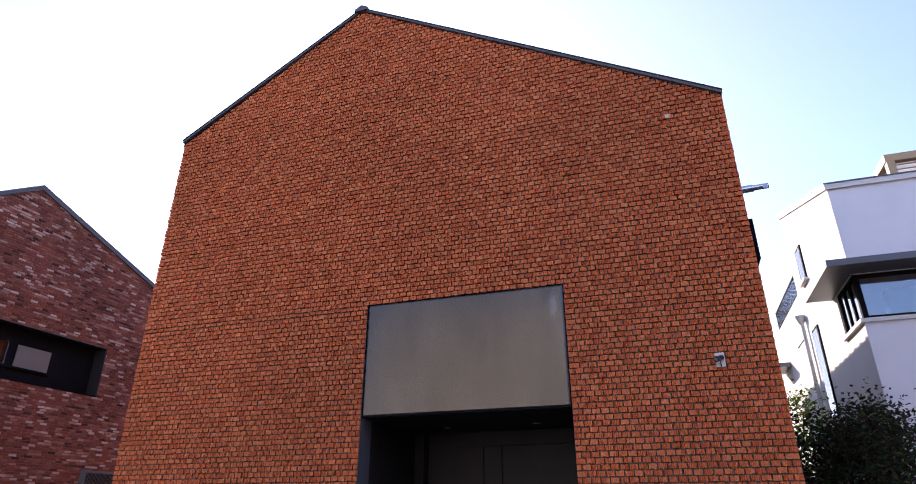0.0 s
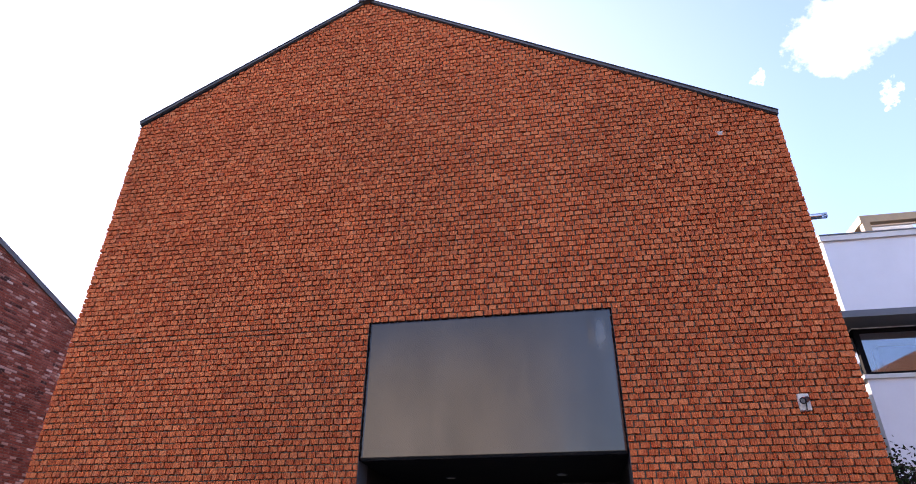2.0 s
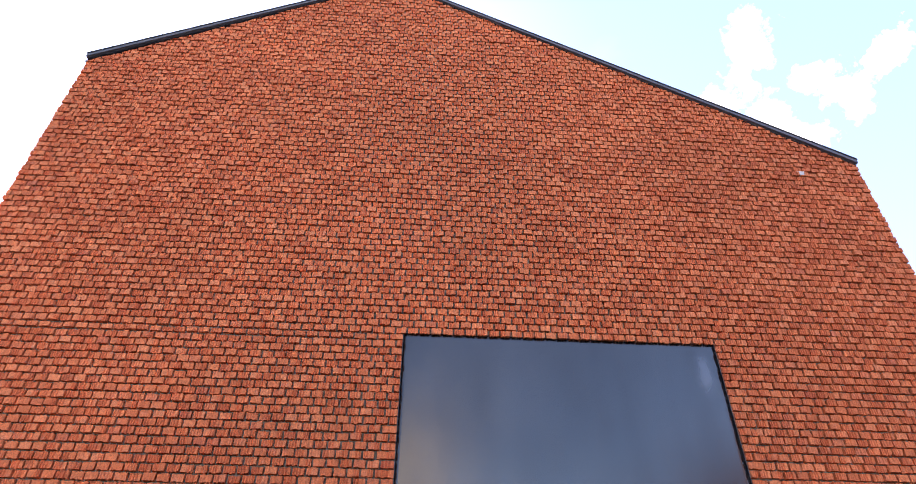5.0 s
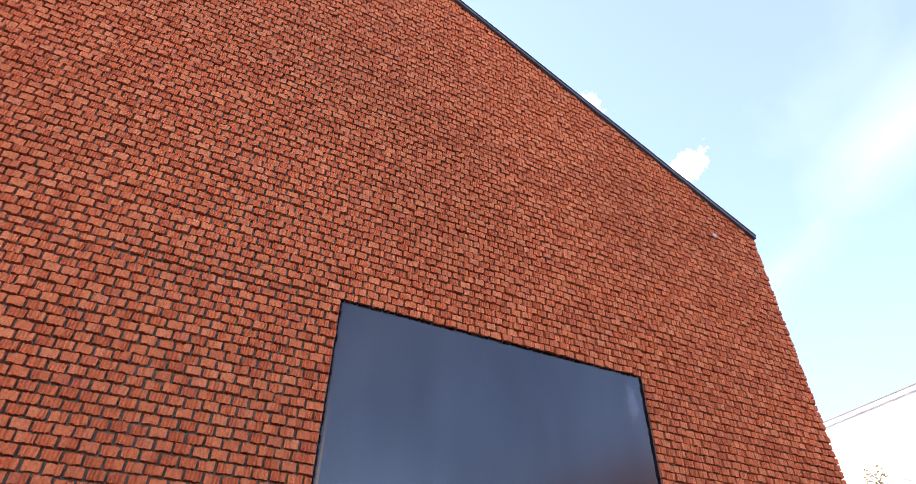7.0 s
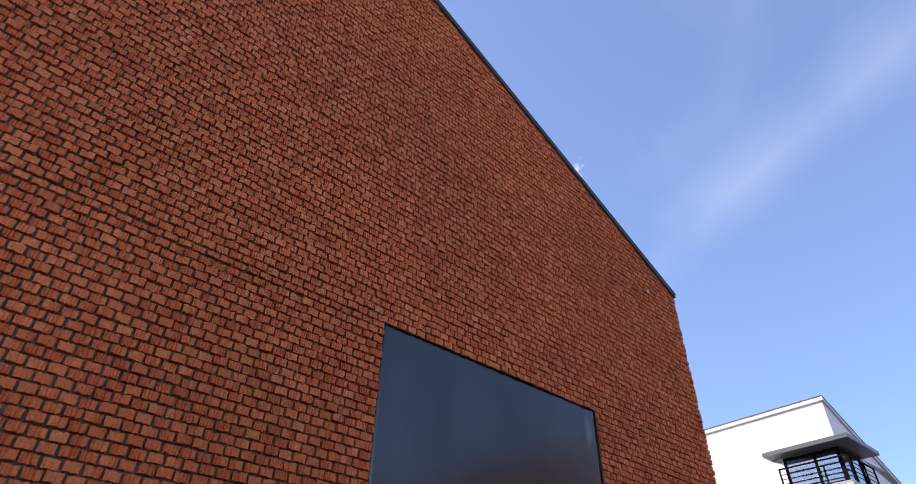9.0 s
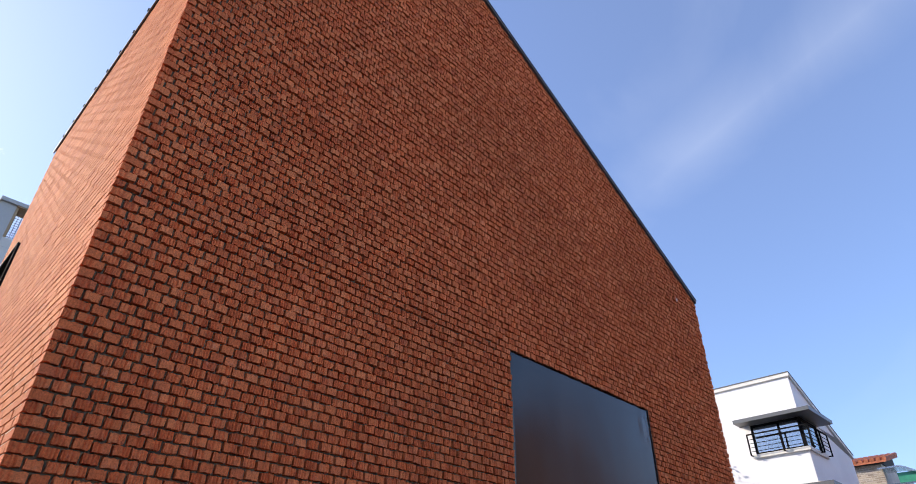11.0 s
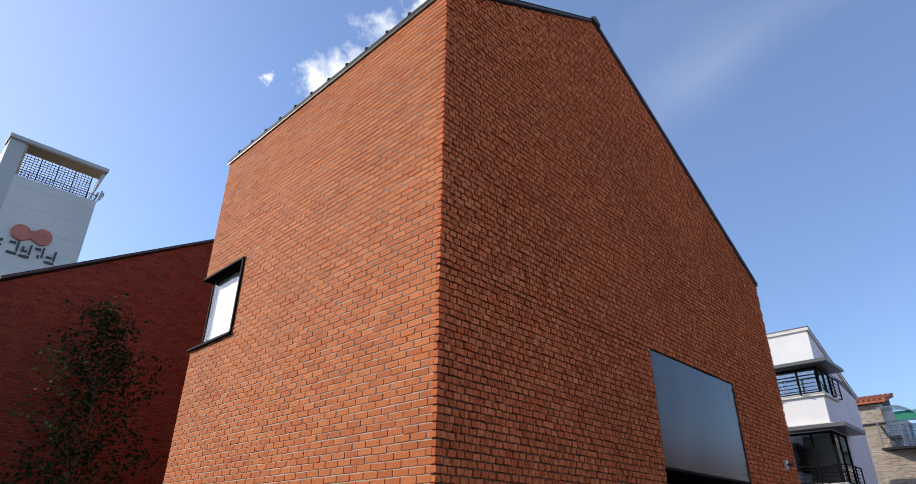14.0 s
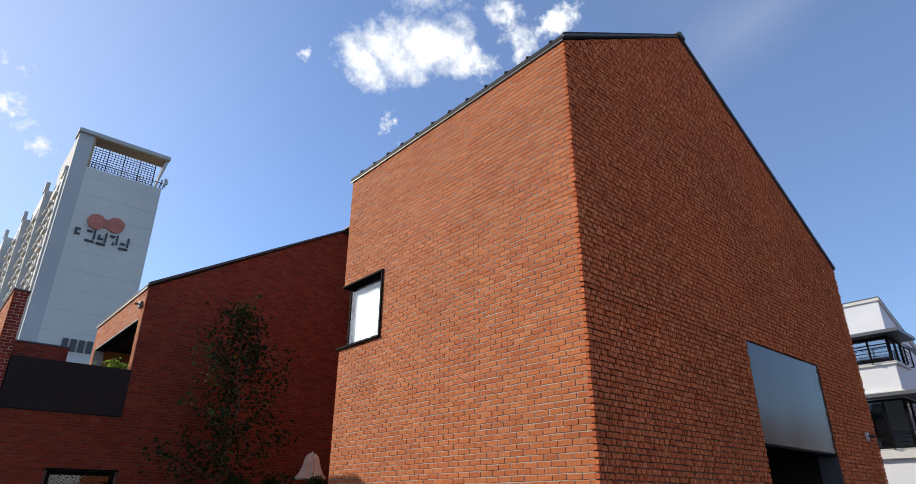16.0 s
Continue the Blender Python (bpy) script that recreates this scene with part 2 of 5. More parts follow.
M_TIMBER = plain_material("tan_timber", (0.42, 0.28, 0.15), 0.6, scale=3.0, vary=0.15, relief=0.1)
M_TOWER = plain_material("painted_concrete", (0.66, 0.62, 0.555), 0.85, scale=0.15, vary=0.06, relief=0.1, fine=3)
M_TOWER2 = plain_material("grey_concrete_band", (0.5, 0.485, 0.46), 0.85, scale=0.15, vary=0.06, relief=0.1, fine=3)
M_SIGN = plain_material("dark_sign_letters", (0.05, 0.05, 0.055), 0.5, vary=0.1, relief=0)
M_ORANGE = plain_material("sign_orange", (0.55, 0.16, 0.1), 0.5, scale=0.5, vary=0.25, relief=0)
M_PLASTIC = plain_material("cream_plastic", (0.66, 0.63, 0.56), 0.5, vary=0.08, relief=0.02)
M_CAM = plain_material("black_plastic", (0.02, 0.02, 0.024), 0.35, vary=0.1, relief=0.02)
M_STEEL = plain_material("stainless_steel", (0.6, 0.61, 0.63), 0.22, 1.0, vary=0.06, relief=0.02)
M_TILE = plain_material("terracotta_tile", (0.42, 0.13, 0.06), 0.75, scale=5, vary=0.35, relief=0.3)
M_BLIND = plain_material("white_blind", (0.85, 0.86, 0.87), 0.7, scale=1.0, vary=0.04, relief=0.03)
M_CANVAS = plain_material("cream_canvas", (0.62, 0.55, 0.44), 0.9, scale=6, vary=0.12, relief=0.3)
M_BARK = plain_material("bark", (0.12, 0.085, 0.06), 0.9, scale=14, vary=0.4, relief=0.8)
M_GROUND = plain_material("asphalt", (0.055, 0.055, 0.057), 0.92, scale=0.6, vary=0.25, relief=0.6, fine=60)
M_PAVE = plain_material("granite_paving", (0.16, 0.155, 0.15), 0.85, scale=1.5, vary=0.15, relief=0.3)
M_STREET = plain_material("pale_street_front", (0.66, 0.64, 0.61), 0.9, scale=0.4, vary=0.12, relief=0.2)
M_STREET_RED = plain_material("red_street_front", (0.2, 0.1, 0.07), 0.9, scale=0.8, vary=0.2, relief=0.2)
M_FROST = plain_material("frosted_pane", (0.17, 0.155, 0.13), 0.35, scale=2, vary=0.08, relief=0)
M_GREEN = plain_material("green_film", (0.03, 0.24, 0.15), 0.4, vary=0.2, relief=0)


def leaf_material(name, stops):
    mat, nodes, links, bsdf = material(name)
    r = ramp_of(nodes, stops)
    links.new(nodes.new("ShaderNodeNewGeometry").outputs["Random Per Island"], r.inputs[0])
    links.new(r.outputs[0], bsdf.inputs["Base Color"])
    bsdf.inputs["Roughness"].default_value = 0.75
    bsdf.inputs["Specular IOR Level"].default_value = 0.2
    bsdf.inputs["Subsurface Weight"].default_value = 0.0
    tr = nodes.new("ShaderNodeBsdfTranslucent")
    links.new(r.outputs[0], tr.inputs["Color"])
    mx = nodes.new("ShaderNodeMixShader")
    mx.inputs[0].default_value = 0.35
    links.new(bsdf.outputs[0], mx.inputs[1])
    links.new(tr.outputs[0], mx.inputs[2])
    links.new(mx.outputs[0], nodes["Material Output"].inputs["Surface"])
    return mat


M_LEAF = leaf_material("green_leaves", [(0, (0.01, 0.024, 0.008)), (0.6, (0.018, 0.04, 0.012)), (0.97, (0.035, 0.07, 0.016)), (1, (0.16, 0.24, 0.04))])
M_LEAF2 = leaf_material("bright_leaves", [(0, (0.12, 0.22, 0.03)), (1, (0.3, 0.4, 0.06))])
M_MAPLE = leaf_material("dark_maple_leaves", [(0, (0.02, 0.012, 0.01)), (0.35, (0.04, 0.018, 0.014)), (0.5, (0.018, 0.03, 0.012)), (0.85, (0.03, 0.05, 0.016)), (1, (0.06, 0.09, 0.025))])
M_DRY = leaf_material("tan_leaves", [(0, (0.2, 0.13, 0.05)), (0.5, (0.16, 0.15, 0.05)), (1, (0.32, 0.22, 0.1))])


def glass_material(name, tint, rough=0.02, ior=1.55):
    mat, nodes, links, bsdf = material(name)
    bsdf.inputs["Base Color"].default_value = (*tint, 1)
    bsdf.inputs["Transmission Weight"].default_value = 1.0
    bsdf.inputs["IOR"].default_value = ior
    bsdf.inputs["Roughness"].default_value = rough
    return mat


M_GLASS = glass_material("window_glass", (0.75, 0.8, 0.84))
M_COATED = glass_material("coated_window_glass", (0.55, 0.6, 0.66), ior=2.1)
M_MIRRORED = glass_material("reflective_window_glass", (0.5, 0.56, 0.62), ior=3.4)
M_ACRYL = glass_material("clear_acrylic", (0.8, 0.92, 0.88), 0.08, 1.45)


def panel_material():
    """Dark waxed steel plate: smooth, with soft clouding, faint vertical runs and the dent's bright reflection painted
    pale in the upper corner.
    """
    mat, nodes, links, bsdf = material("waxed_steel_plate")
    a = noise_of(nodes, links, 1.4, 4, 0.55, (1.4, 1, 0.6))
    b = noise_of(nodes, links, 3.5, 6, 0.65, (1.2, 1, 0.5))
    runs = noise_of(nodes, links, 2.2, 5, 0.6, (2.6, 1, 0.12))
    t = ramp_of(nodes, [(0.3, (0.06, 0.058, 0.055)), (0.7, (0.079, 0.076, 0.071))])
    links.new(a, t.inputs[0])
    r = ramp_of(nodes, [(0.36, (0.82, 0.82, 0.83)), (0.55, (1.0, 1.0, 1.0))])
    links.new(runs, r.inputs[0])
    c = blend(nodes, links, "MULTIPLY", 0.35, t.outputs[0], r.outputs[0])
    tc = nodes.new("ShaderNodeTexCoord")
    warp = nodes.new("ShaderNodeTexNoise")
    warp.inputs["Scale"].default_value, warp.inputs["Detail"].default_value = 7.0, 5
    links.new(tc.outputs["Object"], warp.inputs["Vector"])
    bent = blend(nodes, links, "LINEAR_LIGHT", 0.06, tc.outputs["Object"], warp.outputs["Color"])
    mp = nodes.new("ShaderNodeMapping")
    mp.vector_type = "TEXTURE"
    mp.inputs["Location"].default_value, mp.inputs["Scale"].default_value = (-0.53, 6.81, 3.74), (0.085, 0.5, 0.26)
    links.new(bent, mp.inputs["Vector"])
    spot = nodes.new("ShaderNodeVectorMath")
    spot.operation = "LENGTH"
    links.new(mp.outputs[0], spot.inputs[0])
    # reflection on the dent, painted as a paler, rougher spot
    dent_glint = ramp_of(nodes, [(0.35, (0.2, 0.2, 0.2)), (0.7, (0.05, 0.05, 0.05)), (1.0, (0, 0, 0))])
    links.new(spot.outputs["Value"], dent_glint.inputs[0])
    links.new(blend(nodes, links, "MIX", dent_glint.outputs[0], c, (0.3, 0.3, 0.29)), bsdf.inputs["Base Color"])
    bsdf.inputs["Metallic"].default_value = 0.9
    rr = nodes.new("ShaderNodeMapRange")
    rr.inputs["To Min"].default_value, rr.inputs["To Max"].default_value = 0.15, 0.3
    links.new(b, rr.inputs["Value"])
    glint_rough = nodes.new("ShaderNodeMath")
    glint_rough.operation = "ADD"
    links.new(rr.outputs[0], glint_rough.inputs[0])
    links.new(blend(nodes, links, "MULTIPLY", 1.0, dent_glint.outputs[0], (0.4, 0.4, 0.4)), glint_rough.inputs[1])
    links.new(glint_rough.outputs[0], bsdf.inputs["Roughness"])
    bump(nodes, links, bsdf, a, 0.12, 0.02)
    return mat


M_PANEL = panel_material()


# ---- mesh helpers ----
def link(name, bm, mat, smooth=False):
    me = bpy.data.meshes.new(name)
    bm.to_mesh(me)
    bm.free()
    me.materials.append(mat)
    if smooth:
        me.shade_smooth()
    return me


def part(name, bm, mat, parent=None, label="", smooth=False):
    """One mesh object under a thing or a part, built in world coordinates."""
    ob = new(name, link(name, bm, mat, smooth))
    if parent is not None:
        ob.parent = parent
        if parent.type == "EMPTY":
            ob.matrix_parent_inverse = Matrix.Translation(-parent.location)
    return tagged(ob, label)


def thing(name, label, category, at=(0, 0, 0), group="", kind=""):
    ob = new(name)
    ob.location = at
    ob.empty_display_size = 0.2
    return tagged(ob, label, category, group, kind)


def box(x0, x1, y0, y1, z0, z1, bm=None, bevel=0.0):
    own = bmesh.new()
    m = Matrix.LocRotScale(((x0 + x1) / 2, (y0 + y1) / 2, (z0 + z1) / 2), None, (abs(x1 - x0), abs(y1 - y0), abs(z1 - z0)))
    bmesh.ops.create_cube(own, size=1, matrix=m)
    if bevel:
        bmesh.ops.bevel(own, geom=own.edges[:], offset=bevel, segments=2, profile=0.6, affect="EDGES")
    if bm is None:
        return own
    tmp = bpy.data.meshes.new("tmp")
    own.to_mesh(tmp)
    own.free()
    bm.from_mesh(tmp)
    bpy.data.meshes.remove(tmp)
    return bm


def prism(points, axis, a, b, bm=None):
    """A solid from an outline in the plane square to axis, from a to b along it. Outline as (x, z), (y, z) or (x, y)."""
    bm = bm or bmesh.new()

    def at(p, d):
        return {"x": (d, p[0], p[1]), "y": (p[0], d, p[1]), "z": (p[0], p[1], d)}[axis]

    lo = [bm.verts.new(at(p, a)) for p in points]
    hi = [bm.verts.new(at(p, b)) for p in points]
    fs = [bm.faces.new(lo), bm.faces.new(hi[::-1])]
    n = len(points)
    for i in range(n):
        fs.append(bm.faces.new((lo[i], hi[i], hi[(i + 1) % n], lo[(i + 1) % n])))
    bmesh.ops.recalc_face_normals(bm, faces=fs)
    return bm


def rod(p, q, r, bm=None, sides=10, r2=None):
    bm = bm or bmesh.new()
    p, q = Vector(p), Vector(q)
    d = q - p
    m = Matrix.Translation((p + q) / 2) @ d.to_track_quat("Z", "Y").to_matrix().to_4x4()
    bmesh.ops.create_cone(bm, cap_ends=True, segments=sides, radius1=r, radius2=r if r2 is None else r2, depth=d.length, matrix=m)
    return bm


# ---- brickwork ----
PITCH = 0.067


def ribbed_brick(seed, w=0.0845, h=0.0525, deep=0.04):
    """Split face of a header, fluted where the cores were halved: vertices (u, v, n), quads and how far each vertex lies in a flute; the wall plane is n = 0."""
    rng = random.Random(seed)
    cols = 9
    first, last = rng.choice(((0, 9), (0, 7), (0, 5), (4, 9), (9, 9), (9, 9)))
    us = [(-0.5 + i / (cols - 1)) * w for i in range(cols)]
    flute = [1.0 if i % 2 and first <= i < last else 0.0 for i in range(cols)]
    lean, sag = rng.uniform(-0.007, 0.007), rng.uniform(-0.005, 0.005)
    vs, groove = [], []
    for row, v in enumerate((-h / 2, h / 2)):
        for i, u in enumerate(us):
            n = 0.031 - rng.uniform(0.004, 0.009) * flute[i] + lean * (i / (cols - 1) - 0.5) + sag * (row - 0.5) + rng.uniform(-0.0022, 0.0022) * (1.6 - flute[i])
            vs.append((u + rng.uniform(-0.002, 0.002), v + rng.uniform(-0.0042, 0.0042), n))
            groove.append(flute[i])
    for v in (-h / 2, h / 2):
        for u in us:
            vs.append((u, v, -deep))
            groove.append(0.0)
    c, fs = cols, []
    for i in range(cols - 1):
        fs.append((i, i + 1, c + i + 1, c + i))
        fs.append((c + i, c + i + 1, 3 * c + i + 1, 3 * c + i))
        fs.append((2 * c + i, 2 * c + i + 1, i + 1, i))
    fs.append((2 * c, 0, c, 3 * c))
    fs.append((c - 1, 3 * c - 1, 4 * c - 1, 2 * c - 1))
    return np.array(vs), np.array(fs), np.array(groove)


def plain_brick(seed, w=0.19, h=0.057, deep=0.03, proud=0.006, j=0.0009):
    rng = random.Random(seed)
    e = 0.003
    vs = []
    for (a, n) in ((0.0, -deep), (0.0, proud - e), (e, proud)):
        for u, v in ((-w / 2 + a, -h / 2 + a), (w / 2 - a, -h / 2 + a), (w / 2 - a, h / 2 - a), (-w / 2 + a, h / 2 - a)):
            vs.append((u + rng.uniform(-j, j), v + rng.uniform(-j, j), n + (rng.uniform(-j, j) if n > 0 else 0)))
    fs = [(8, 9, 10, 11)]
    for k in (0, 4):
        for i in range(4):
            fs.append((k + i, k + (i + 1) % 4, k + 4 + (i + 1) % 4, k + 4 + i))
    return np.array(vs), np.array(fs), np.zeros(len(vs))


RIBBED = [ribbed_brick(s) for s in range(24)]
PLAIN = [plain_brick(s) for s in range(10)]
FLUSH = [plain_brick(s + 50, w=0.191, h=0.0575, proud=0.0055) for s in range(10)]
ROUGH = [plain_brick(s + 80, w=0.192, h=0.05, proud=0.011, j=0.0035) for s in range(16)]


def with_flutes(me, groove):
    me.attributes.new("flute", "FLOAT", "POINT").data.foreach_set("value", groove)
    return me


def lay(parent, origin, uaxis, naxis, spans, top, z0, z1, kinds, unit, mats, pick, seed, out=(-0.004, 0.004), odd=0.0, shift=0.5, gap=None):
    """Lays courses on a wall. spans(z): runs of u to fill at that height; top(u): the upper limit; pick(u, z): whether a brick is a part of its own."""
    rng = random.Random(seed)
    O, U, N = Vector(origin), Vector(uaxis), Vector(naxis)
    Z = Vector((0, 0, 1))
    rot = np.array([U, Z, N])
    base = Matrix((( U.x, Z.x, N.x, 0), (U.y, Z.y, N.y, 0), (U.z, Z.z, N.z, 0), (0, 0, 0, 1)))
    meshes = {}
    allv, allf, allg, count = [], [], [], 0
    width = kinds[0][0][:, 0].max() * 2
    singles = 0
    course = 0
    z = z0
    while z < z1:
        zc = z + PITCH / 2
        off = (course % 2) * shift * unit + (rng.uniform(-0.12, 0.12) * unit if odd else 0)
        for a, b in spans(zc):
            k, carry = math.floor((a - off) / unit), False
            while True:
                u0, u1 = off + k * unit, off + k * unit + width
                k += 1
                if u0 >= b or b - u0 < 0.035:
                    break
                if u0 < a and u1 - a < 0.035:
                    carry = True
                    continue
                if carry:
                    u0, carry = a, False
                u0, u1 = max(u0, a), min(u1, b)
                if b - u1 < 0.055:
                    u1 = b
                uc, s = (u0 + u1) / 2, (u1 - u0) / width * rng.uniform(0.965, 1.02)
                lim = min(top(u0), top(u1))
                if z + 0.012 > max(top(u0), top(u1)):
                    continue
                i = rng.randrange(len(kinds))
                push = rng.uniform(*out) + (rng.choice((0.003, 0.006, -0.0015)) if rng.random() < odd else 0)
                tall = 1.0 if gap is None else gap(uc, zc)
                vj = rng.uniform(-0.0025, 0.0025)
                tilt = rng.uniform(-0.012, 0.012)
                if pick(uc, zc) and singles < 300 and lim > z + PITCH:
                    if i not in meshes:
                        me = bpy.data.meshes.new("brick")
                        vs, fs, groove = kinds[i]
                        me.from_pydata(vs.tolist(), [], fs.tolist())
                        with_flutes(me, groove)
                        me.materials.append(mats[0])
                        meshes[i] = me
                    ob = new("brick", meshes[i])
                    ob.parent = parent
                    ob.matrix_basis = Matrix.Translation(O + U * uc + Z * (zc + vj) + N * push) @ base @ Matrix.Rotation(tilt, 4, "Z") @ Matrix.Diagonal((s, tall, 1, 1))
                    singles += 1
                    continue
                vs, fs, groove = kinds[i]
                allg.append(groove)
                p = vs.copy()
                p[:, 0] *= s
                p[:, 1] = p[:, 1] * tall + tilt * p[:, 0]
                p[:, 0] += uc
                p[:, 1] += zc + vj
                p[:, 2] += push
                if lim < z + PITCH:
                    p[:, 1] = np.minimum(p[:, 1], np.array([top(u) for u in p[:, 0]]))
                allv.append(p @ rot + np.array(O))
                allf.append(fs + count)
                count += len(vs)
        z += PITCH
        course += 1
    me = bpy.data.meshes.new("brickwork")
    V, F = np.concatenate(allv), np.concatenate(allf)
    me.from_pydata(V.tolist(), [], F.tolist())
    with_flutes(me, np.concatenate(allg))
    me.materials.append(mats[1])
    ob = new("brickwork", me)
    ob.parent = parent
    if parent.type == "EMPTY":
        ob.matrix_parent_inverse = Matrix.Translation(-parent.location)
    return tagged(ob, kind="stuff")


# ---- ground ----
tagged(part("ground", box(-400, 400, -400, 600, -0.3, 0.0), M_GROUND), "grey asphalt and paving around the houses", "ground", kind="structure")
tagged(part("pavement", box(-13.5, 11.5, 4.9, 18.15, 0.0, 0.06), M_PAVE), "pale granite paving in front of the brick house", "pavement", kind="structure")

# plain fronts across the street, behind the camera
tagged(part("backdrop", prism([(5.8, 0), (21, 0), (21, 7.4), (15.2, 10.8), (5.8, 6.8)], "y", -15, -5.5), M_STREET_RED), "plain red brick gabled front across the street", "building", kind="structure")
tagged(part("backdrop", box(-17, -1.5, -30, -20, 0, 13.5), M_STREET), "plain pale fronts across the street", "building", kind="structure")
tagged(part("backdrop", prism([(-33, 0), (-18, 0), (-18, 6.5), (-25, 9.4), (-33, 6.5)], "y", -30, -21), M_STREET), "plain pale fronts across the street", "building", kind="structure")
tagged(part("backdrop", box(21, 45, -30, -19, 0, 8.5), M_STREET), "plain pale fronts across the street", "building", kind="structure")
tagged(part("backdrop", box(24, 38, -18, -5.5, 0, 6.8), M_STREET_RED), "plain red brick front further along the street", "building", kind="structure")

# ---- the brick house ----
XL, XR, YF, YB = -6.982, 1.875, 6.82, 12.04
AX, AZ, EL, ER = -3.56, 9.60, 7.52, 6.455
PX0, PX1, PZ0, PZ1 = -3.1, -0.37, 2.5, 4.035
WY, WZ0, WZ1 = 10.84, 4.17, 5.28


def under(x, left=XL, ez=EL):
    """Underside of the verge over the wall at x."""
    if x < AX:
        return ez + (AZ - ez) * (x - left) / (AX - left) - 0.068
    return AZ + (ER - AZ) * (x - AX) / (XR - AX) - 0.068


house = thing("brick_house", "gabled red brick house with dark metal roof and steel entrance panel", "house", (-2.5, 6.8, 0))
front_wall = part("wall", prism([(XL + 0.004, 0), (PX0, 0), (PX0, PZ1), (PX1, PZ1), (PX1, 0), (XR, 0), (XR, under(XR)), (AX, under(AX)), (XL + 0.004, under(XL))], "y", YF, YF + 0.3),
                  M_MORTAR_DARK, house, "front gable of split-faced red brick with raked joints")
left_wall = part("wall", prism([(YF + 0.02, 0), (YB, 0), (YB, WZ0), (WY, WZ0), (WY, WZ1), (YB, WZ1), (YB, under(XL) - 0.003), (YF + 0.02, under(XL) - 0.003)], "x", XL, XL + 0.28),
                 M_MORTAR_SIDE, house, "sunlit side wall of smooth red brick with pale joints")
part("wall", prism([(XL + 0.28, 0), (XR - 0.3, 0), (XR - 0.3, under(XR - 0.3) - 0.02), (AX, under(AX) - 0.02), (XL + 0.28, under(XL) - 0.02), (XL + 0.28, WZ1), (XL + 1.2, WZ1), (XL + 1.2, WZ0), (XL + 0.28, WZ0)], "y", YB - 0.3, YB), M_SIDE, house)
part("wall", box(XR - 0.3, XR, YF + 0.3, 23.1, 0, under(XR) - 0.01), M_MORTAR_DARK, house)
part("wall", prism([(YB, 0), (18.2, 0), (18.2, 9.2), (YB, 9.2)], "x", -3.2, -2.95), M_SIDE, house)


def roof_section(left, ez, right, rz, thick):
    return [(left, ez), (AX, AZ), (right, rz), (right, rz - thick), (AX, AZ - thick), (left, ez - thick)]


def slope_seams(parent, left, ez, y0, y1, step=0.43):
    """Standing seams of the western slope, one rib each."""
    y = y0
    while y < y1:
        bm = prism([(left - 0.012, ez - 0.012), (AX, AZ - 0.032), (AX, AZ + 0.01), (left - 0.012, ez + 0.028)], "y", y, y + 0.022)
        part("seam", bm, M_ROOF, parent)
        y += step


roof = part("roof", prism(roof_section(-7.005, 7.54, 1.88, 6.435, 0.06), "y", 6.79, YB + 0.06), M_ROOF, house, "dark standing-seam metal roof")
slope_seams(roof, -7.005, 7.54, 7.0, YB)
part("roof", prism(roof_section(-8.785, 6.575, 1.88, 6.40, 0.07), "y", 18.19, 23.2), M_ROOF, house, "dark standing-seam metal roof")
part("roof", prism([(AX - 0.1, AZ - 0.02), (1.88, 6.40), (1.88, 6.33), (AX - 0.1, AZ - 0.09)], "y", YB + 0.06, 18.19), M_ROOF, house)
bm = bmesh.new()
for k in range(38):
    y = 7.0 + 0.43 * k
    prism([(1.9, 6.385), (AX, AZ - 0.03), (AX, AZ + 0.01), (1.9, 6.43)], "y", y, y + 0.022, bm)
part("seams", bm, M_ROOF, roof)


def verge(left, ez, right, rz, y0, y1):
    """Folded trim along a gable: a face board with a thin cap proud of it."""
    trim = part("verge_trim", prism(roof_section(left, ez, right, rz, 0.052), "y", y0, y1), M_TRIM, house, "grey folded metal verge trim")
    part("drip_edge", prism(roof_section(left - 0.006, ez + 0.008, right + 0.006, rz + 0.008, 0.016), "y", y0 - 0.008, y1 + 0.006), M_ROOF, trim)


verge(-7.008, 7.545, 1.885, 6.44, 6.757, 6.788)
verge(-8.79, 6.58, 1.885, 6.405, 18.12, 18.186)
part("ridge_cap", prism([(AX - 0.13, AZ - 0.085), (AX - 0.12, AZ - 0.035), (AX, AZ + 0.035), (AX + 0.12, AZ - 0.035), (AX + 0.13, AZ - 0.085)], "y", 6.72, 18.2), M_TRIM, house)
part("eave_flashing", box(-7.012, -6.995, 6.79, YB + 0.05, 7.438, 7.46), M_FLASH, house, "pale metal flashing under the eave")
part("eave_flashing", box(-8.79, -8.765, 18.19, 23.15, 6.465, 6.5), M_FLASH, house)

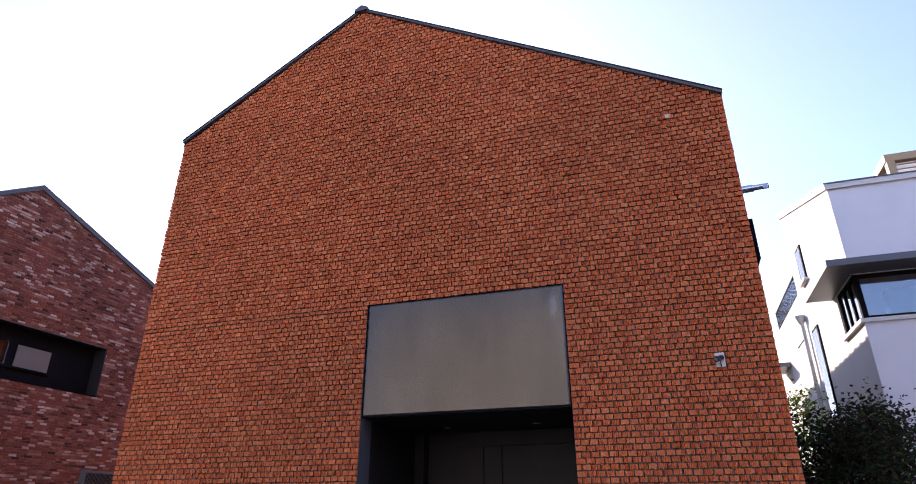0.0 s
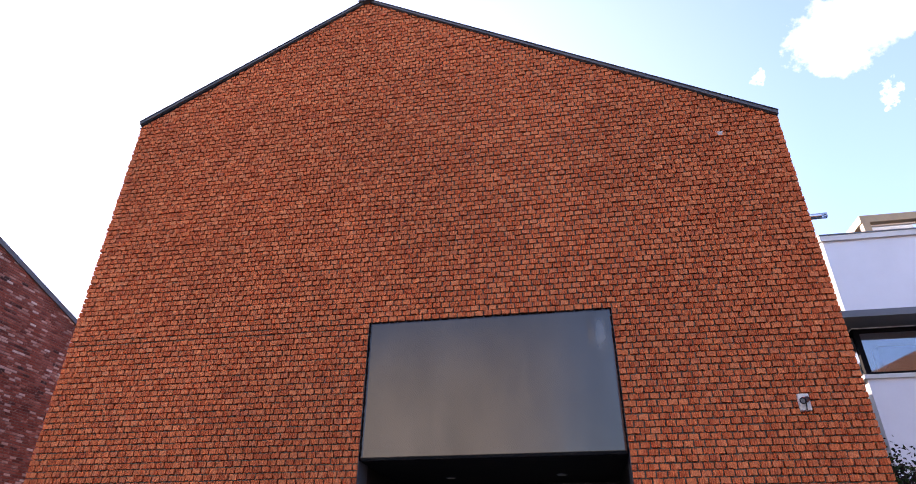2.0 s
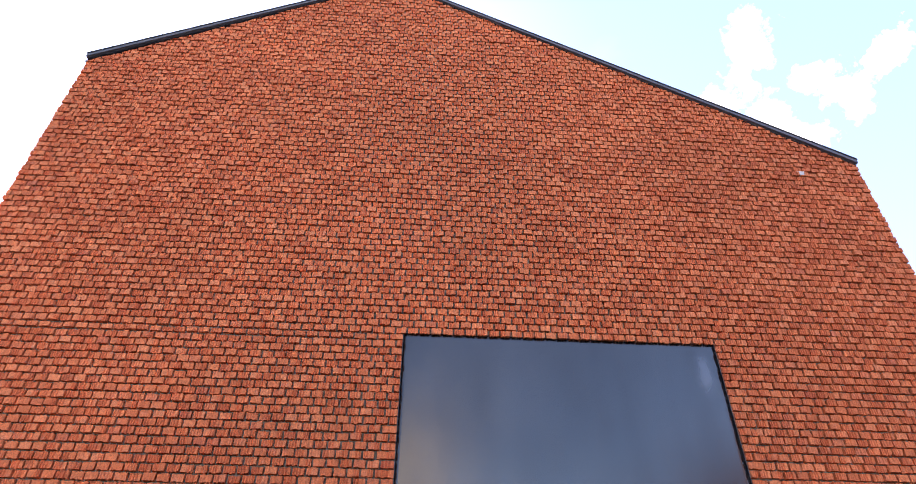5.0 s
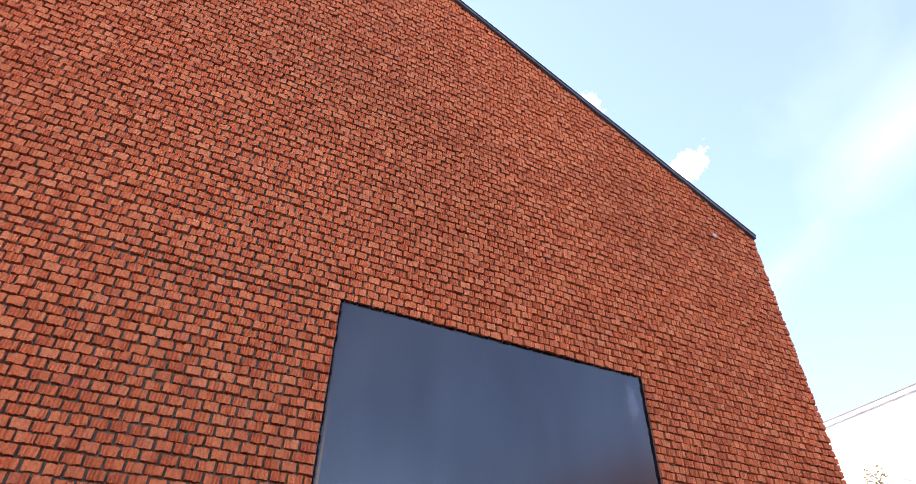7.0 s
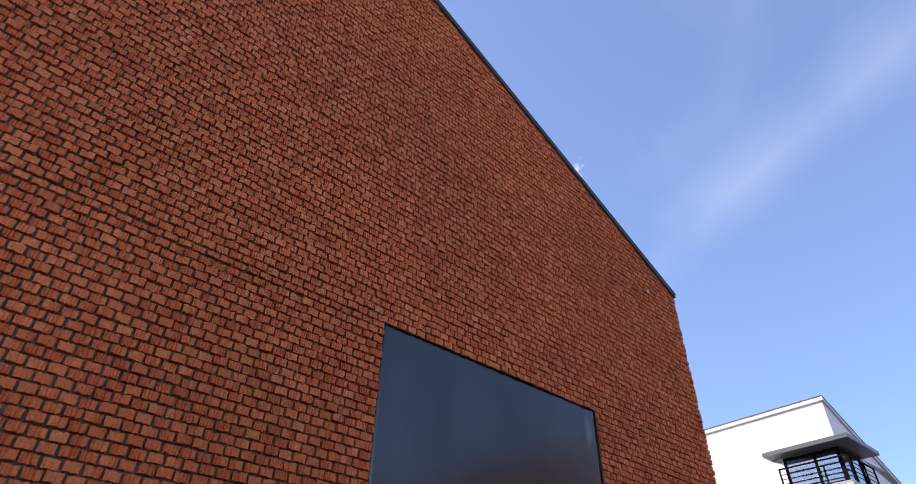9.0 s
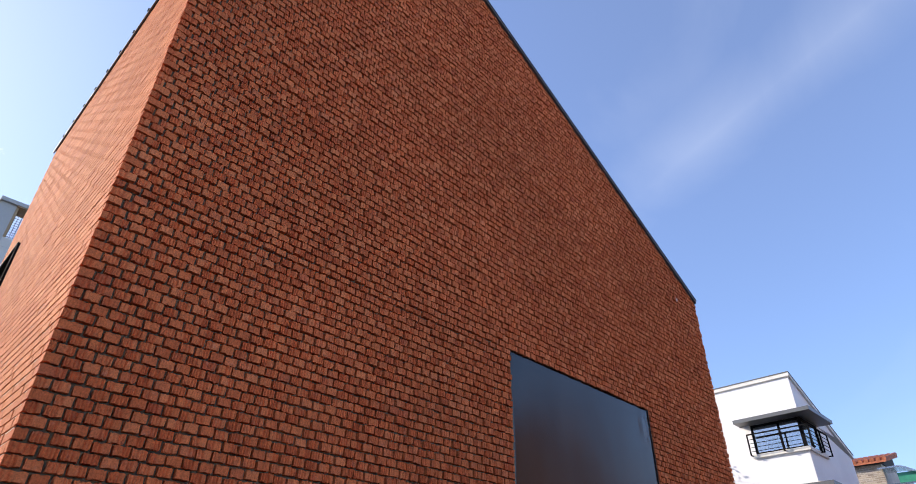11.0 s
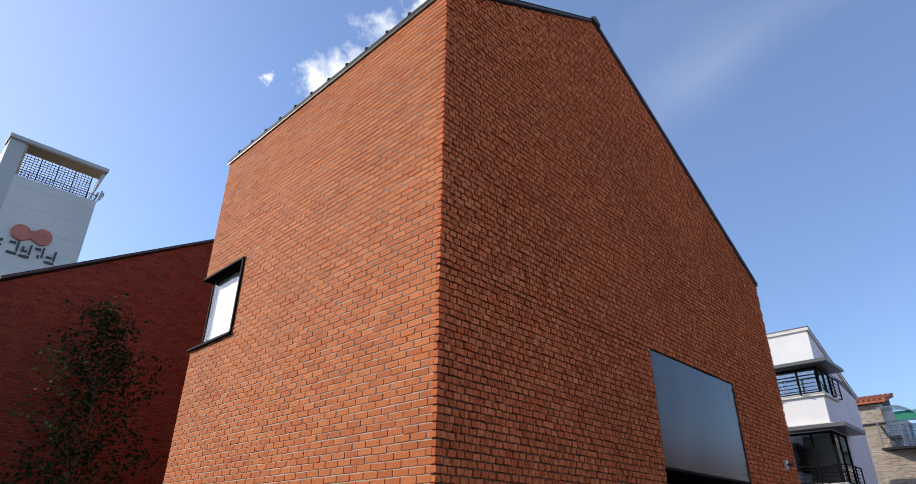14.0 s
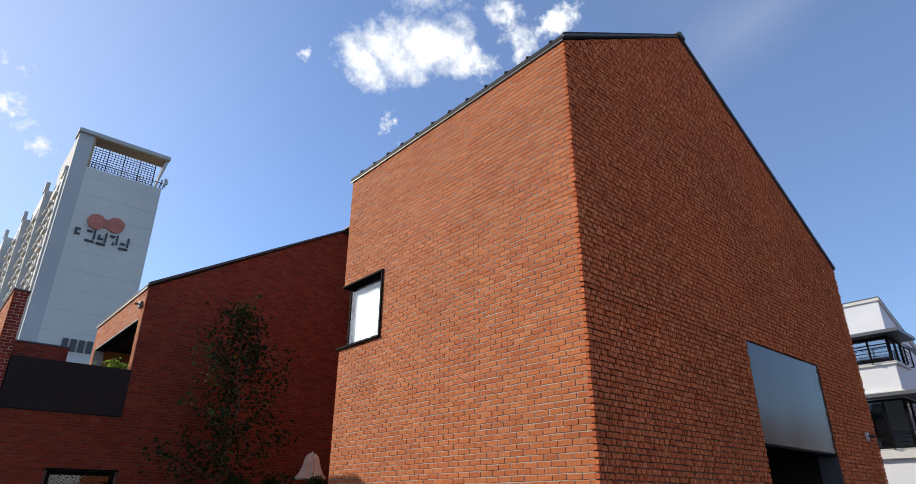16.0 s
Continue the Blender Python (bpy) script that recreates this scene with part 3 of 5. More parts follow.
# steel entrance panel, its recess and door
def dented_plate(x0, x1, z0, z1, y, deep, nx=64, nz=38):
    """Thin steel plate with a slight oil-canning and a dent near its upper outer corner."""
    bm = bmesh.new()
    grid = []
    for j in range(nz + 1):
        row = []
        for i in range(nx + 1):
            x, z = x0 + (x1 - x0) * i / nx, z0 + (z1 - z0) * j / nz
            w = 0.0022 * noise.noise(Vector((x * 1.3, z * 0.8, 3.1))) + 0.0006 * noise.noise(Vector((x * 4, z * 2.2, 7.7)))
            u, v = x - (x1 - 0.2) - 0.05 * (z - 3.75), z - 3.78
            w -= 0.006 * math.exp(-(u / 0.035) ** 2 - (v / 0.14) ** 2)
            u, v = x - (x1 - 0.07), z - 3.66
            w -= 0.003 * math.exp(-(u / 0.03) ** 2 - (v / 0.1) ** 2)
            row.append(bm.verts.new((x, y + w, z)))
        grid.append(row)
    for j in range(nz):
        for i in range(nx):
            bm.faces.new((grid[j][i], grid[j][i + 1], grid[j + 1][i + 1], grid[j + 1][i]))
    edge = grid[0] + [r[-1] for r in grid[1:]] + grid[-1][-2::-1] + [r[0] for r in grid[-2:0:-1]]
    back = [bm.verts.new((v.co.x, y + deep, v.co.z)) for v in edge]
    n = len(edge)
    for i in range(n):
        bm.faces.new((edge[i], back[i], back[(i + 1) % n], edge[(i + 1) % n]))
    bm.faces.new(back)
    bmesh.ops.recalc_face_normals(bm, faces=bm.faces[:])
    for f in bm.faces:
        f.smooth = len(f.verts) == 4 and abs(f.normal.y) > 0.9
    return bm


panel = part("steel_panel", dented_plate(PX0 + 0.005, PX1 - 0.005, PZ0, PZ1 - 0.006, YF - 0.012, 0.045), M_PANEL, house, "dark waxed steel plate over the entrance")
part("panel_frame", box(PX0 + 0.001, PX0 + 0.004, YF - 0.016, YF + 0.3, 0.0, PZ1 - 0.002), M_TRIM, house)
part("panel_frame", box(PX1 - 0.004, PX1 - 0.001, YF - 0.016, YF + 0.3, 0.0, PZ1 - 0.002), M_TRIM, house)
soffit = part("soffit", box(PX0 - 0.3, PX1 + 0.3, YF + 0.06, 8.7, PZ0 + 0.001, PZ0 + 0.06), M_DARK, house, "dark soffit over the recessed entrance")
for x, y in ((-2.36, 8.05), (-1.05, 8.0)):
    lamp = part("downlight", rod((x, y, PZ0 - 0.008), (x, y, PZ0 + 0.002), 0.062, sides=24), M_CANOPY, house, "unlit round downlight")
    part("lens", rod((x, y, PZ0 - 0.011), (x, y, PZ0 - 0.004), 0.046, sides=24), M_PLASTIC, lamp)
part("reveal", box(PX0 - 0.06, PX0 - 0.002, YF + 0.3, 8.7, 0, PZ0), M_DARK, house)
part("reveal", box(PX1 + 0.002, PX1 + 0.06, YF + 0.3, 8.7, 0, PZ0), M_DARK, house)
part("back_panel", box(PX0 - 0.06, PX1 + 0.06, 8.66, 8.72, 0, PZ0), M_DARK, house)
door = part("door", box(-2.86, -2.0, 8.62, 8.655, 0.06, 2.28, bevel=0.006), M_DARK, house, "flush dark entrance door in the recess")
part("handle", rod((-2.1, 8.575, 0.9), (-2.1, 8.575, 1.5), 0.014), M_STEEL, door)
part("door", box(-1.985, -1.72, 8.62, 8.655, 0.06, 2.28, bevel=0.006), M_DARK, house)
part("door", box(-1.705, -0.4, 8.62, 8.655, 0.06, 2.28, bevel=0.006), M_DARK, house)
part("header_panel", box(-2.86, -0.4, 8.625, 8.655, 2.295, PZ0 - 0.01, bevel=0.004), M_DARK, house)
part("jamb", box(-2.93, -2.875, 8.6, 8.655, 0.06, PZ0 - 0.01), M_BLACK, house)

# corner window of the side wall
win = part("corner_window", box(XL - 0.03, XL + 0.3, WY - 0.035, WY - 0.002, WZ0 - 0.02, WZ1 + 0.02), M_BLACK, house, "black-framed corner window set deep in the brick")
part("head", box(XL - 0.035, XL + 0.9, WY - 0.035, YB + 0.03, WZ1 - 0.008, WZ1 + 0.02), M_BLACK, win)
part("sill", box(XL - 0.05, XL + 0.9, WY - 0.035, YB + 0.04, WZ0 - 0.02, WZ0 + 0.01), M_BLACK, win)
gx = XL + 0.1
part("glass", box(gx, gx + 0.012, WY, YB - 0.09, WZ0 + 0.01, WZ1 - 0.01), M_GLASS, win).visible_shadow = False
part("glass", box(gx, XL + 1.2, YB - 0.1, YB - 0.088, WZ0 + 0.01, WZ1 - 0.01), M_GLASS, win).visible_shadow = False
part("frame", box(gx - 0.01, gx + 0.02, YB - 0.11, YB - 0.08, WZ0 + 0.01, WZ1 - 0.01), M_BLACK, win)
part("frame", box(gx - 0.02, gx + 0.03, WY, YB - 0.09, WZ1 - 0.05, WZ1 - 0.009), M_BLACK, win)
part("frame", box(gx - 0.02, gx + 0.03, WY, YB - 0.09, WZ0 + 0.011, WZ0 + 0.045), M_BLACK, win)
part("blind", box(gx + 0.06, XL + 1.1, YB - 0.15, YB - 0.145, WZ0 + 0.012, WZ1 - 0.012), M_BLIND, win)
part("blind", box(gx + 0.055, gx + 0.06, WY + 0.005, YB - 0.145, WZ0 + 0.012, WZ1 - 0.012), M_BLIND, win, "closed white roller blind")
bm = bmesh.new()
for k in range(7):
    box(gx + 0.03, gx + 0.05, WY + 0.02, WY + 0.2, WZ0 + 0.3 + 0.035 * k, WZ0 + 0.32 + 0.035 * k, bm)
part("louvre", bm, M_BLIND, win)
# window box on the far side wall
side_win = part("window_box", box(XR, 2.12, 8.0, 8.04, 4.5, 5.1), M_BLACK, house, "black projecting window surround")
part("window_box", box(XR, 2.12, 9.2, 9.24, 4.5, 5.1), M_BLACK, house)
part("head", box(XR, 2.12, 8.04, 9.2, 5.07, 5.1), M_BLACK, side_win)
part("sill", box(XR, 2.12, 8.04, 9.2, 4.5, 4.53), M_BLACK, side_win)
part("glass", box(XR + 0.01, XR + 0.03, 8.04, 9.2, 4.53, 5.07), M_COATED, side_win)

# rear wing across the courtyard, with its roof terrace
BX, BY = -8.75, 18.22


def under_b(x):
    return under(x, -8.75, 6.56)


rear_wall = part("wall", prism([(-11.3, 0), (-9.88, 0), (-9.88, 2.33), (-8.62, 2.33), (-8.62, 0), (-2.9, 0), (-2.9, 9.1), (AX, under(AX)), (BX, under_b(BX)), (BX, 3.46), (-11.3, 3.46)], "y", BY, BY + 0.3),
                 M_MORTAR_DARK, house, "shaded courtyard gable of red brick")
side_b = part("wall", prism([(BY + 0.3, 5.78), (22.8, 5.78), (22.8, 3.4), (23.1, 3.4), (23.1, under_b(BX)), (BY + 0.3, under_b(BX))], "x", BX, BX + 0.25), M_MORTAR, house)
part("wall", box(BX, XR, 22.85, 23.1, 0, 6.4), M_SIDE, house)
# loggia wall and ceiling near-black: its shade is put into their colour
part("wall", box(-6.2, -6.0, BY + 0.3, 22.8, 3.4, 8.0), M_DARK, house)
# added black strip paints the shade on the opening's underside
part("soffit", box(BX + 0.008, BX + 0.26, BY + 0.3, 22.8, 5.76, 5.778), M_BLACK, house)
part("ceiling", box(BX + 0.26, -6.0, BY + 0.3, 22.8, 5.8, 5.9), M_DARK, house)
part("terrace_floor", box(-11.04, -6.2, BY + 0.3, 23.1, 3.2, 3.42), M_PAVE, house)
part("terrace_panel", box(-11.02, -8.735, BY - 0.045, BY + 0.3, 3.465, 4.5, bevel=0.006), M_CHAR, house, "charcoal metal parapet of the roof terrace")
fin_wall = part("wall", box(-11.3, -11.04, BY + 0.002, 23.0, 3.46, 5.84), M_MORTAR, house)
part("coping", box(-11.33, -11.01, BY - 0.03, 23.0, 5.84, 5.875), M_TRIM, house)
back_wall = part("wall", box(-11.04, -9.36, 23.0, 23.2, 3.2, 5.76), M_MORTAR_DARK, house)
part("coping", box(-11.04, -9.33, 22.97, 23.23, 5.76, 5.8), M_TRIM, house)
low_win = part("window", box(-9.88, -8.62, BY + 0.02, BY + 0.09, 2.25, 2.33), M_BLACK, house, "black-framed courtyard window")
part("frame", box(-9.88, -9.81, BY + 0.02, BY + 0.09, 0.8, 2.25), M_BLACK, low_win)
part("frame", box(-8.69, -8.62, BY + 0.02, BY + 0.09, 0.8, 2.25), M_BLACK, low_win)
part("glass", box(-9.81, -8.69, BY + 0.06, BY + 0.075, 0.8, 2.25), M_GLASS, low_win)
part("head", box(-9.93, -8.57, BY - 0.06, BY + 0.02, 2.33, 2.37), M_BLACK, low_win)
# near-black sheet stands in for the unlit interior
part("room_shade", box(-9.9, -8.6, BY + 0.31, BY + 0.4, 0, 2.4), M_DARK, low_win)


# ---- small fittings on the walls ----
def bullet_camera(name_at, out, aim, plate=(0.1, 0.16), box_mat=M_PLASTIC, cam_mat=M_CAM):
    """A bullet camera on a square back box. out: the wall's outward normal; aim: where the lens looks."""
    p, n = Vector(name_at), Vector(out)
    side = n.cross(Vector((0, 0, 1)))
    cam_thing = thing("security_camera", "small black bullet camera on a cream back box on brick", "security camera", p, "security cameras")
    c = p + n * 0.03
    h = [abs(side.x) * plate[0] / 2 + abs(n.x) * 0.03, abs(side.y) * plate[0] / 2 + abs(n.y) * 0.03, plate[1] / 2]
    part("back_box", box(c.x - h[0], c.x + h[0], c.y - h[1], c.y + h[1], c.z - h[2], c.z + h[2], bevel=0.008), box_mat, cam_thing, "cream plastic box")
    a = Vector(aim).normalized()
    neck = p + n * 0.1 + Vector((0, 0, 0.012))
    part("bracket", rod(p + n * 0.05 + Vector((0, 0, 0.012)), neck, 0.02), cam_mat, cam_thing)
    b = rod(neck - a * 0.03, neck + a * 0.06, 0.027, sides=18)
    rod(neck + a * 0.05, neck + a * 0.075, 0.031, b, 18)
    body = part("housing", b, cam_mat, cam_thing)
    part("lens", rod(neck + a * 0.074, neck + a * 0.079, 0.02, sides=16), M_STEEL, body)
    cable = rod(neck + Vector((0, 0, -0.02)), p + n * 0.06 + Vector((0, 0, -0.08)), 0.005, sides=6)
    part("cable", cable, cam_mat, cam_thing)
    return cam_thing


bullet_camera((1.29, YF - 0.012, 2.915), (0, -1, 0), (-0.6, -0.7, -0.3))
bullet_camera((BX - 0.01, 18.52, 6.12), (-1, 0, 0), (-0.5, -0.7, -0.25), (0.16, 0.16), M_CANOPY, M_CANOPY)

flue = thing("flue_pipe", "stainless steel boiler flue pipe out of the brick wall", "flue pipe", (XR, 7.27, 5.2))
part("sleeve", rod((XR - 0.02, 7.27, 5.19), (2.08, 7.27, 5.2), 0.048, sides=24), M_STEEL, flue)
part("pipe", rod((2.06, 7.27, 5.2), (2.2, 7.27, 5.205), 0.036, sides=24), M_STEEL, flue)
b = bmesh.new()
for k in range(10):
    a = 2 * math.pi * k / 10
    rod((2.19, 7.27 + 0.033 * math.cos(a), 5.205 + 0.033 * math.sin(a)), (2.255, 7.27 + 0.033 * math.cos(a), 5.207 + 0.033 * math.sin(a)), 0.005, b, 6)
rod((2.25, 7.27, 5.207), (2.262, 7.27, 5.207), 0.038, b, 20)
part("cage", b, M_STEEL, flue)

# ---- old-brick neighbour ----
NX = -14.65
NAY, NAZ = 9.63, 9.5


def under_n(y):
    return NAZ - 0.1 + ((y - NAY) * 0.70 if y < NAY else (NAY - y) * 0.309)


old = thing("old_brick_house", "gabled house of mottled reclaimed brick with a dark window slot", "house", (NX - 3, 10, 0))
nwall = part("wall", prism([(3, 0), (16.4, 0), (16.4, under_n(16.4)), (NAY, under_n(NAY)), (3, under_n(3))], "x", NX - 0.6, NX - 0.4), M_MORTAR_OLD, old)
nface = part("wall", prism([(3, 0), (16.4, 0), (16.4, 4.38), (3, 4.38)], "x", NX - 0.4, NX), M_MORTAR_OLD, old, "mottled reclaimed brick with pale mortar smears")
nface2 = part("wall", prism([(12.83, 4.38), (16.4, 4.38), (16.4, 5.76), (12.83, 5.76)], "x", NX - 0.4, NX), M_MORTAR_OLD, old)
nface3 = part("wall", prism([(3, 5.76), (16.4, 5.76), (16.4, under_n(16.4)), (NAY, under_n(NAY)), (4.6, 5.8)], "x", NX - 0.4, NX), M_MORTAR_OLD, old)
part("verge_trim", prism([(3, under_n(3) + 0.12), (NAY, NAZ + 0.03), (16.5, under_n(16.5) + 0.12), (16.5, under_n(16.5) - 0.01), (NAY, NAZ - 0.11), (3, under_n(3) - 0.01)], "x", NX - 0.5, NX + 0.06), M_TRIM, old)
slot = part("window_slot", box(NX - 0.39, NX - 0.37, 6.5, 12.8, 4.39, 5.75), M_BLACK, old, "black-lined recessed window slot")
part("reveal", box(NX - 0.38, NX + 0.02, 12.79, 12.826, 4.39, 5.75), M_CHAR, slot)
part("head", box(NX - 0.38, NX + 0.02, 6.5, 12.79, 5.73, 5.757), M_BLACK, slot)
part("sill", box(NX - 0.38, NX + 0.03, 6.5, 12.79, 4.385, 4.41), M_BLACK, slot)
part("frame", box(NX - 0.37, NX - 0.3, 8.9, 11.5, 4.75, 4.8), M_BLACK, slot)
part("pane", box(NX - 0.365, NX - 0.35, 10.5, 11.45, 4.8, 5.36), M_FROST, slot, "pale pane in the slot")
part("pane", box(NX - 0.365, NX - 0.35, 8.9, 10.25, 4.8, 5.36), M_COATED, slot)
ac = thing("wall_vent_box", "grey metal louvred box on the old brick wall", "vent box", (NX, 13.4, 2.1))
part("casing", box(NX, NX + 0.18, 12.9, 13.95, 1.7, 2.45, bevel=0.01), M_FLASH, ac)
b = bmesh.new()
for k in range(22):
    box(NX + 0.175, NX + 0.192, 12.96 + 0.043 * k, 12.975 + 0.043 * k, 1.76, 2.39, b)
for k in range(14):
    box(NX + 0.178, NX + 0.19, 12.95, 13.9, 1.78 + 0.044 * k, 1.79 + 0.044 * k, b)
part("grille", b, M_CHAR, ac)


# ---- white rendered houses ----
def corner_glazing(parent, x0, y0, x1, y1, z0, z1, px, py, mat=M_COATED):
    """A window that turns a house corner at (x0, y0): frames and panes along x to x1 and along y to y1. px, py: places of the mullions."""
    w = part("window", box(x0 + 0.02, x0 + 0.11, y0 + 0.02, y0 + 0.11, z0, z1), M_BLACK, parent, "black-framed corner window")
    for z in ((z0, z0 + 0.06), (z1 - 0.07, z1)):
        part("rail", box(x0 + 0.11, x1, y0 + 0.03, y0 + 0.09, *z), M_BLACK, w)
        part("rail", box(x0 + 0.03, x0 + 0.09, y0 + 0.11, y1, *z), M_BLACK, w)
    xs = [x0 + 0.11, *px, x1 - 0.06]
    ys = [y0 + 0.11, *py, y1 - 0.06]
    for x in xs[1:]:
        part("mullion", box(x, x + 0.06, y0 + 0.03, y0 + 0.09, z0 + 0.06, z1 - 0.07), M_BLACK, w)
    for y in ys[1:]:
        part("mullion", box(x0 + 0.03, x0 + 0.09, y, y + 0.06, z0 + 0.06, z1 - 0.07), M_BLACK, w)
    for a, c in zip(xs, xs[1:]):
        part("pane", box(a + (0.06 if a != xs[0] else 0), c, y0 + 0.055, y0 + 0.067, z0 + 0.06, z1 - 0.07), mat, w)
    for a, c in zip(ys, ys[1:]):
        part("pane", box(x0 + 0.055, x0 + 0.067, a + (0.06 if a != ys[0] else 0), c, z0 + 0.06, z1 - 0.07), mat, w)
    return w


def canopy(parent, x0, x1, x2, y0, y1, y2, z0, z1):
    """An L-shaped canopy slab round a corner: outer corner (x0, y0), wall corner (x1, y1), ends x2 and y2."""
    return part("canopy", prism([(x0, y0), (x2, y0), (x2, y1 + 0.02), (x1 + 0.02, y1 + 0.02), (x1 + 0.02, y2), (x0, y2)], "z", z0, z1), M_CANOPY, parent, "thin grey metal canopy over the window")


w1 = thing("white_house", "white rendered house with corner window and dark canopy", "house", (7.4, 14, 0), "white houses")
X1, Y1, X1R, Y1B = 4.2, 11.88, 7.6, 16.45
part("wall", box(X1, X1R, Y1, Y1B, 0, 4.5), M_WHITE, w1)
part("wall", box(X1, X1R, 13.2, Y1B, 4.5, 5.42), M_WHITE, w1)
part("wall", box(6.9, X1R, Y1, 13.2, 4.5, 5.42), M_WHITE, w1)
part("wall", prism([(Y1, 5.42), (Y1B, 5.42), (Y1B, 8.7), (Y1, 7.22)], "x", X1, X1R), M_WHITE, w1)
part("coping", prism([(Y1 - 0.06, 7.2), (Y1B + 0.05, 8.7), (Y1B + 0.05, 8.81), (Y1 - 0.06, 7.31)], "x", X1 - 0.05, X1R + 0.05), M_CREAM, w1, "pale coping along the parapet")
part("coping_edge", prism([(Y1 - 0.075, 7.31), (Y1B + 0.06, 8.81), (Y1B + 0.06, 8.835), (Y1 - 0.075, 7.335)], "x", X1 - 0.065, X1R + 0.065), M_FLASH, w1)
# near-black block paints the darkness behind the glass
part("room_shade", box(5.0, 6.8, 12.9, 13.15, 4.52, 5.4), M_DARK, w1)
part("sill", prism([(X1 - 0.06, Y1 - 0.06), (7.0, Y1 - 0.06), (7.0, Y1 + 0.2), (X1 + 0.2, Y1 + 0.2), (X1 + 0.2, 13.25), (X1 - 0.06, 13.25)], "z", 4.5, 4.57), M_CREAM, w1)
corner_glazing(w1, X1, Y1, 6.9, 13.2, 4.57, 5.42, (5.9,), (12.35, 12.75))
canopy(w1, 3.7, X1, 7.3, 11.3, Y1, 13.5, 5.43, 5.55)
for nm, y0, y1, z0, z1 in (("window", 15.02, 15.6, 6.5, 7.35), ("window", 15.15, 15.8, 3.3, 5.38)):
    w = part(nm, box(X1 - 0.03, X1 + 0.02, y0, y1, z0, z1), M_BLACK, w1, "narrow black-framed window")
    part("pane", box(X1 - 0.036, X1 - 0.028, y0 + 0.06, y1 - 0.06, z0 + 0.06, z1 - 0.06), M_COATED, w)
    part("sill", box(X1 - 0.09, X1 + 0.01, y0 - 0.03, y1 + 0.03, z0 - 0.05, z0), M_CREAM, w)
# lower rear part with its railing
part("wall", box(X1 + 0.02, X1R, Y1B, 22.0, 0, 6.55), M_WHITE, w1)
w = part("window", box(X1 - 0.03, X1 + 0.03, 16.7, 17.7, 3.4, 5.45), M_BLACK, w1, "tall black-framed window with a white panel")
part("panel", box(X1 - 0.04, X1 - 0.028, 16.76, 17.64, 3.46, 5.39), M_BLIND, w)
rail = part("railing", box(X1 + 0.05, X1 + 0.08, 16.5, 20.3, 7.12, 7.16), M_BLACK, w1, "black steel terrace railing")
for k in range(32):
    part("baluster", box(X1 + 0.055, X1 + 0.072, 16.55 + 0.12 * k, 16.567 + 0.12 * k, 6.56, 7.12), M_BLACK, rail)
part("rail", box(X1 + 0.05, X1 + 0.08, 16.5, 20.3, 6.6, 6.63), M_BLACK, rail)
pipe = part("downpipe", rod((X1 - 0.08, 16.32, 0.2), (X1 - 0.08, 16.32, 5.75), 0.045, sides=14), M_CREAM, w1, "cream rainwater downpipe")
part("hopper", rod((X1 - 0.09, 16.32, 5.72), (X1 - 0.09, 16.32, 5.92), 0.06, sides=14, r2=0.13), M_CREAM, pipe)
part("porch_slab", box(3.7, X1 + 0.02, 19.4, 20.6, 5.3, 5.42), M_CANOPY, w1)
wl1 = part("wall_lamp", box(4.55, 4.75, Y1 - 0.14, Y1, 2.62, 2.82, bevel=0.02), M_CAM, w1, "black wall lamp, unlit")
# roof pergola
perg = part("pergola", box(6.1, 7.5, 14.0, 14.16, 8.72, 8.9), M_TIMBER, w1, "tan timber roof pergola")
for x in (6.12, 7.3):
    part("post", box(x, x + 0.16, 14.0, 14.16, 7.9, 8.72), M_TIMBER, perg)
part("beam", box(6.1, 6.28, 14.16, 16.4, 8.72, 8.9), M_TIMBER, perg)
for k in range(9):
    part("slat", box(6.3, 7.45, 14.3 + 0.24 * k, 14.36 + 0.24 * k, 8.76, 8.86), M_CREAM, perg)

w2 = thing("white_house", "white rendered house with stacked corner windows and canopies", "house", (14.5, 11, 0), "white houses")
X2, Y2, X2R, Y2B = 12.4, 8.6, 16.75, 14.5


def top2(x):
    return 8.42 - (x - X2) * 0.39


part("wall", box(X2, X2R, Y2, Y2B, 0, 3.45), M_WHITE, w2)
part("wall", box(X2, X2R, 10.15, Y2B, 3.45, 5.1), M_WHITE, w2)
part("wall", box(14.0, X2R, Y2, 10.15, 3.45, 5.1), M_WHITE, w2)
part("wall", box(X2, X2R, Y2, Y2B, 5.1, 6.25), M_WHITE, w2)
part("wall", box(X2, X2R, 10.1, Y2B, 6.25, 7.2), M_WHITE, w2)
part("wall", prism([(13.85, 6.25), (X2R, 6.25), (X2R, top2(X2R)), (13.85, 7.2)], "y", Y2, 10.1), M_WHITE, w2)
part("wall", prism([(X2, 7.2), (13.85, 7.2), (15.5, 7.2), (X2, top2(X2))], "y", Y2, Y2B), M_WHITE, w2)
part("coping", prism([(X2 - 0.06, top2(X2) + 0.02), (X2R + 0.06, top2(X2R) - 0.01), (X2R + 0.06, top2(X2R) + 0.11), (X2 - 0.06, top2(X2) + 0.13)], "y", Y2 - 0.06, Y2B), M_CREAM, w2, "pale coping along the parapet")
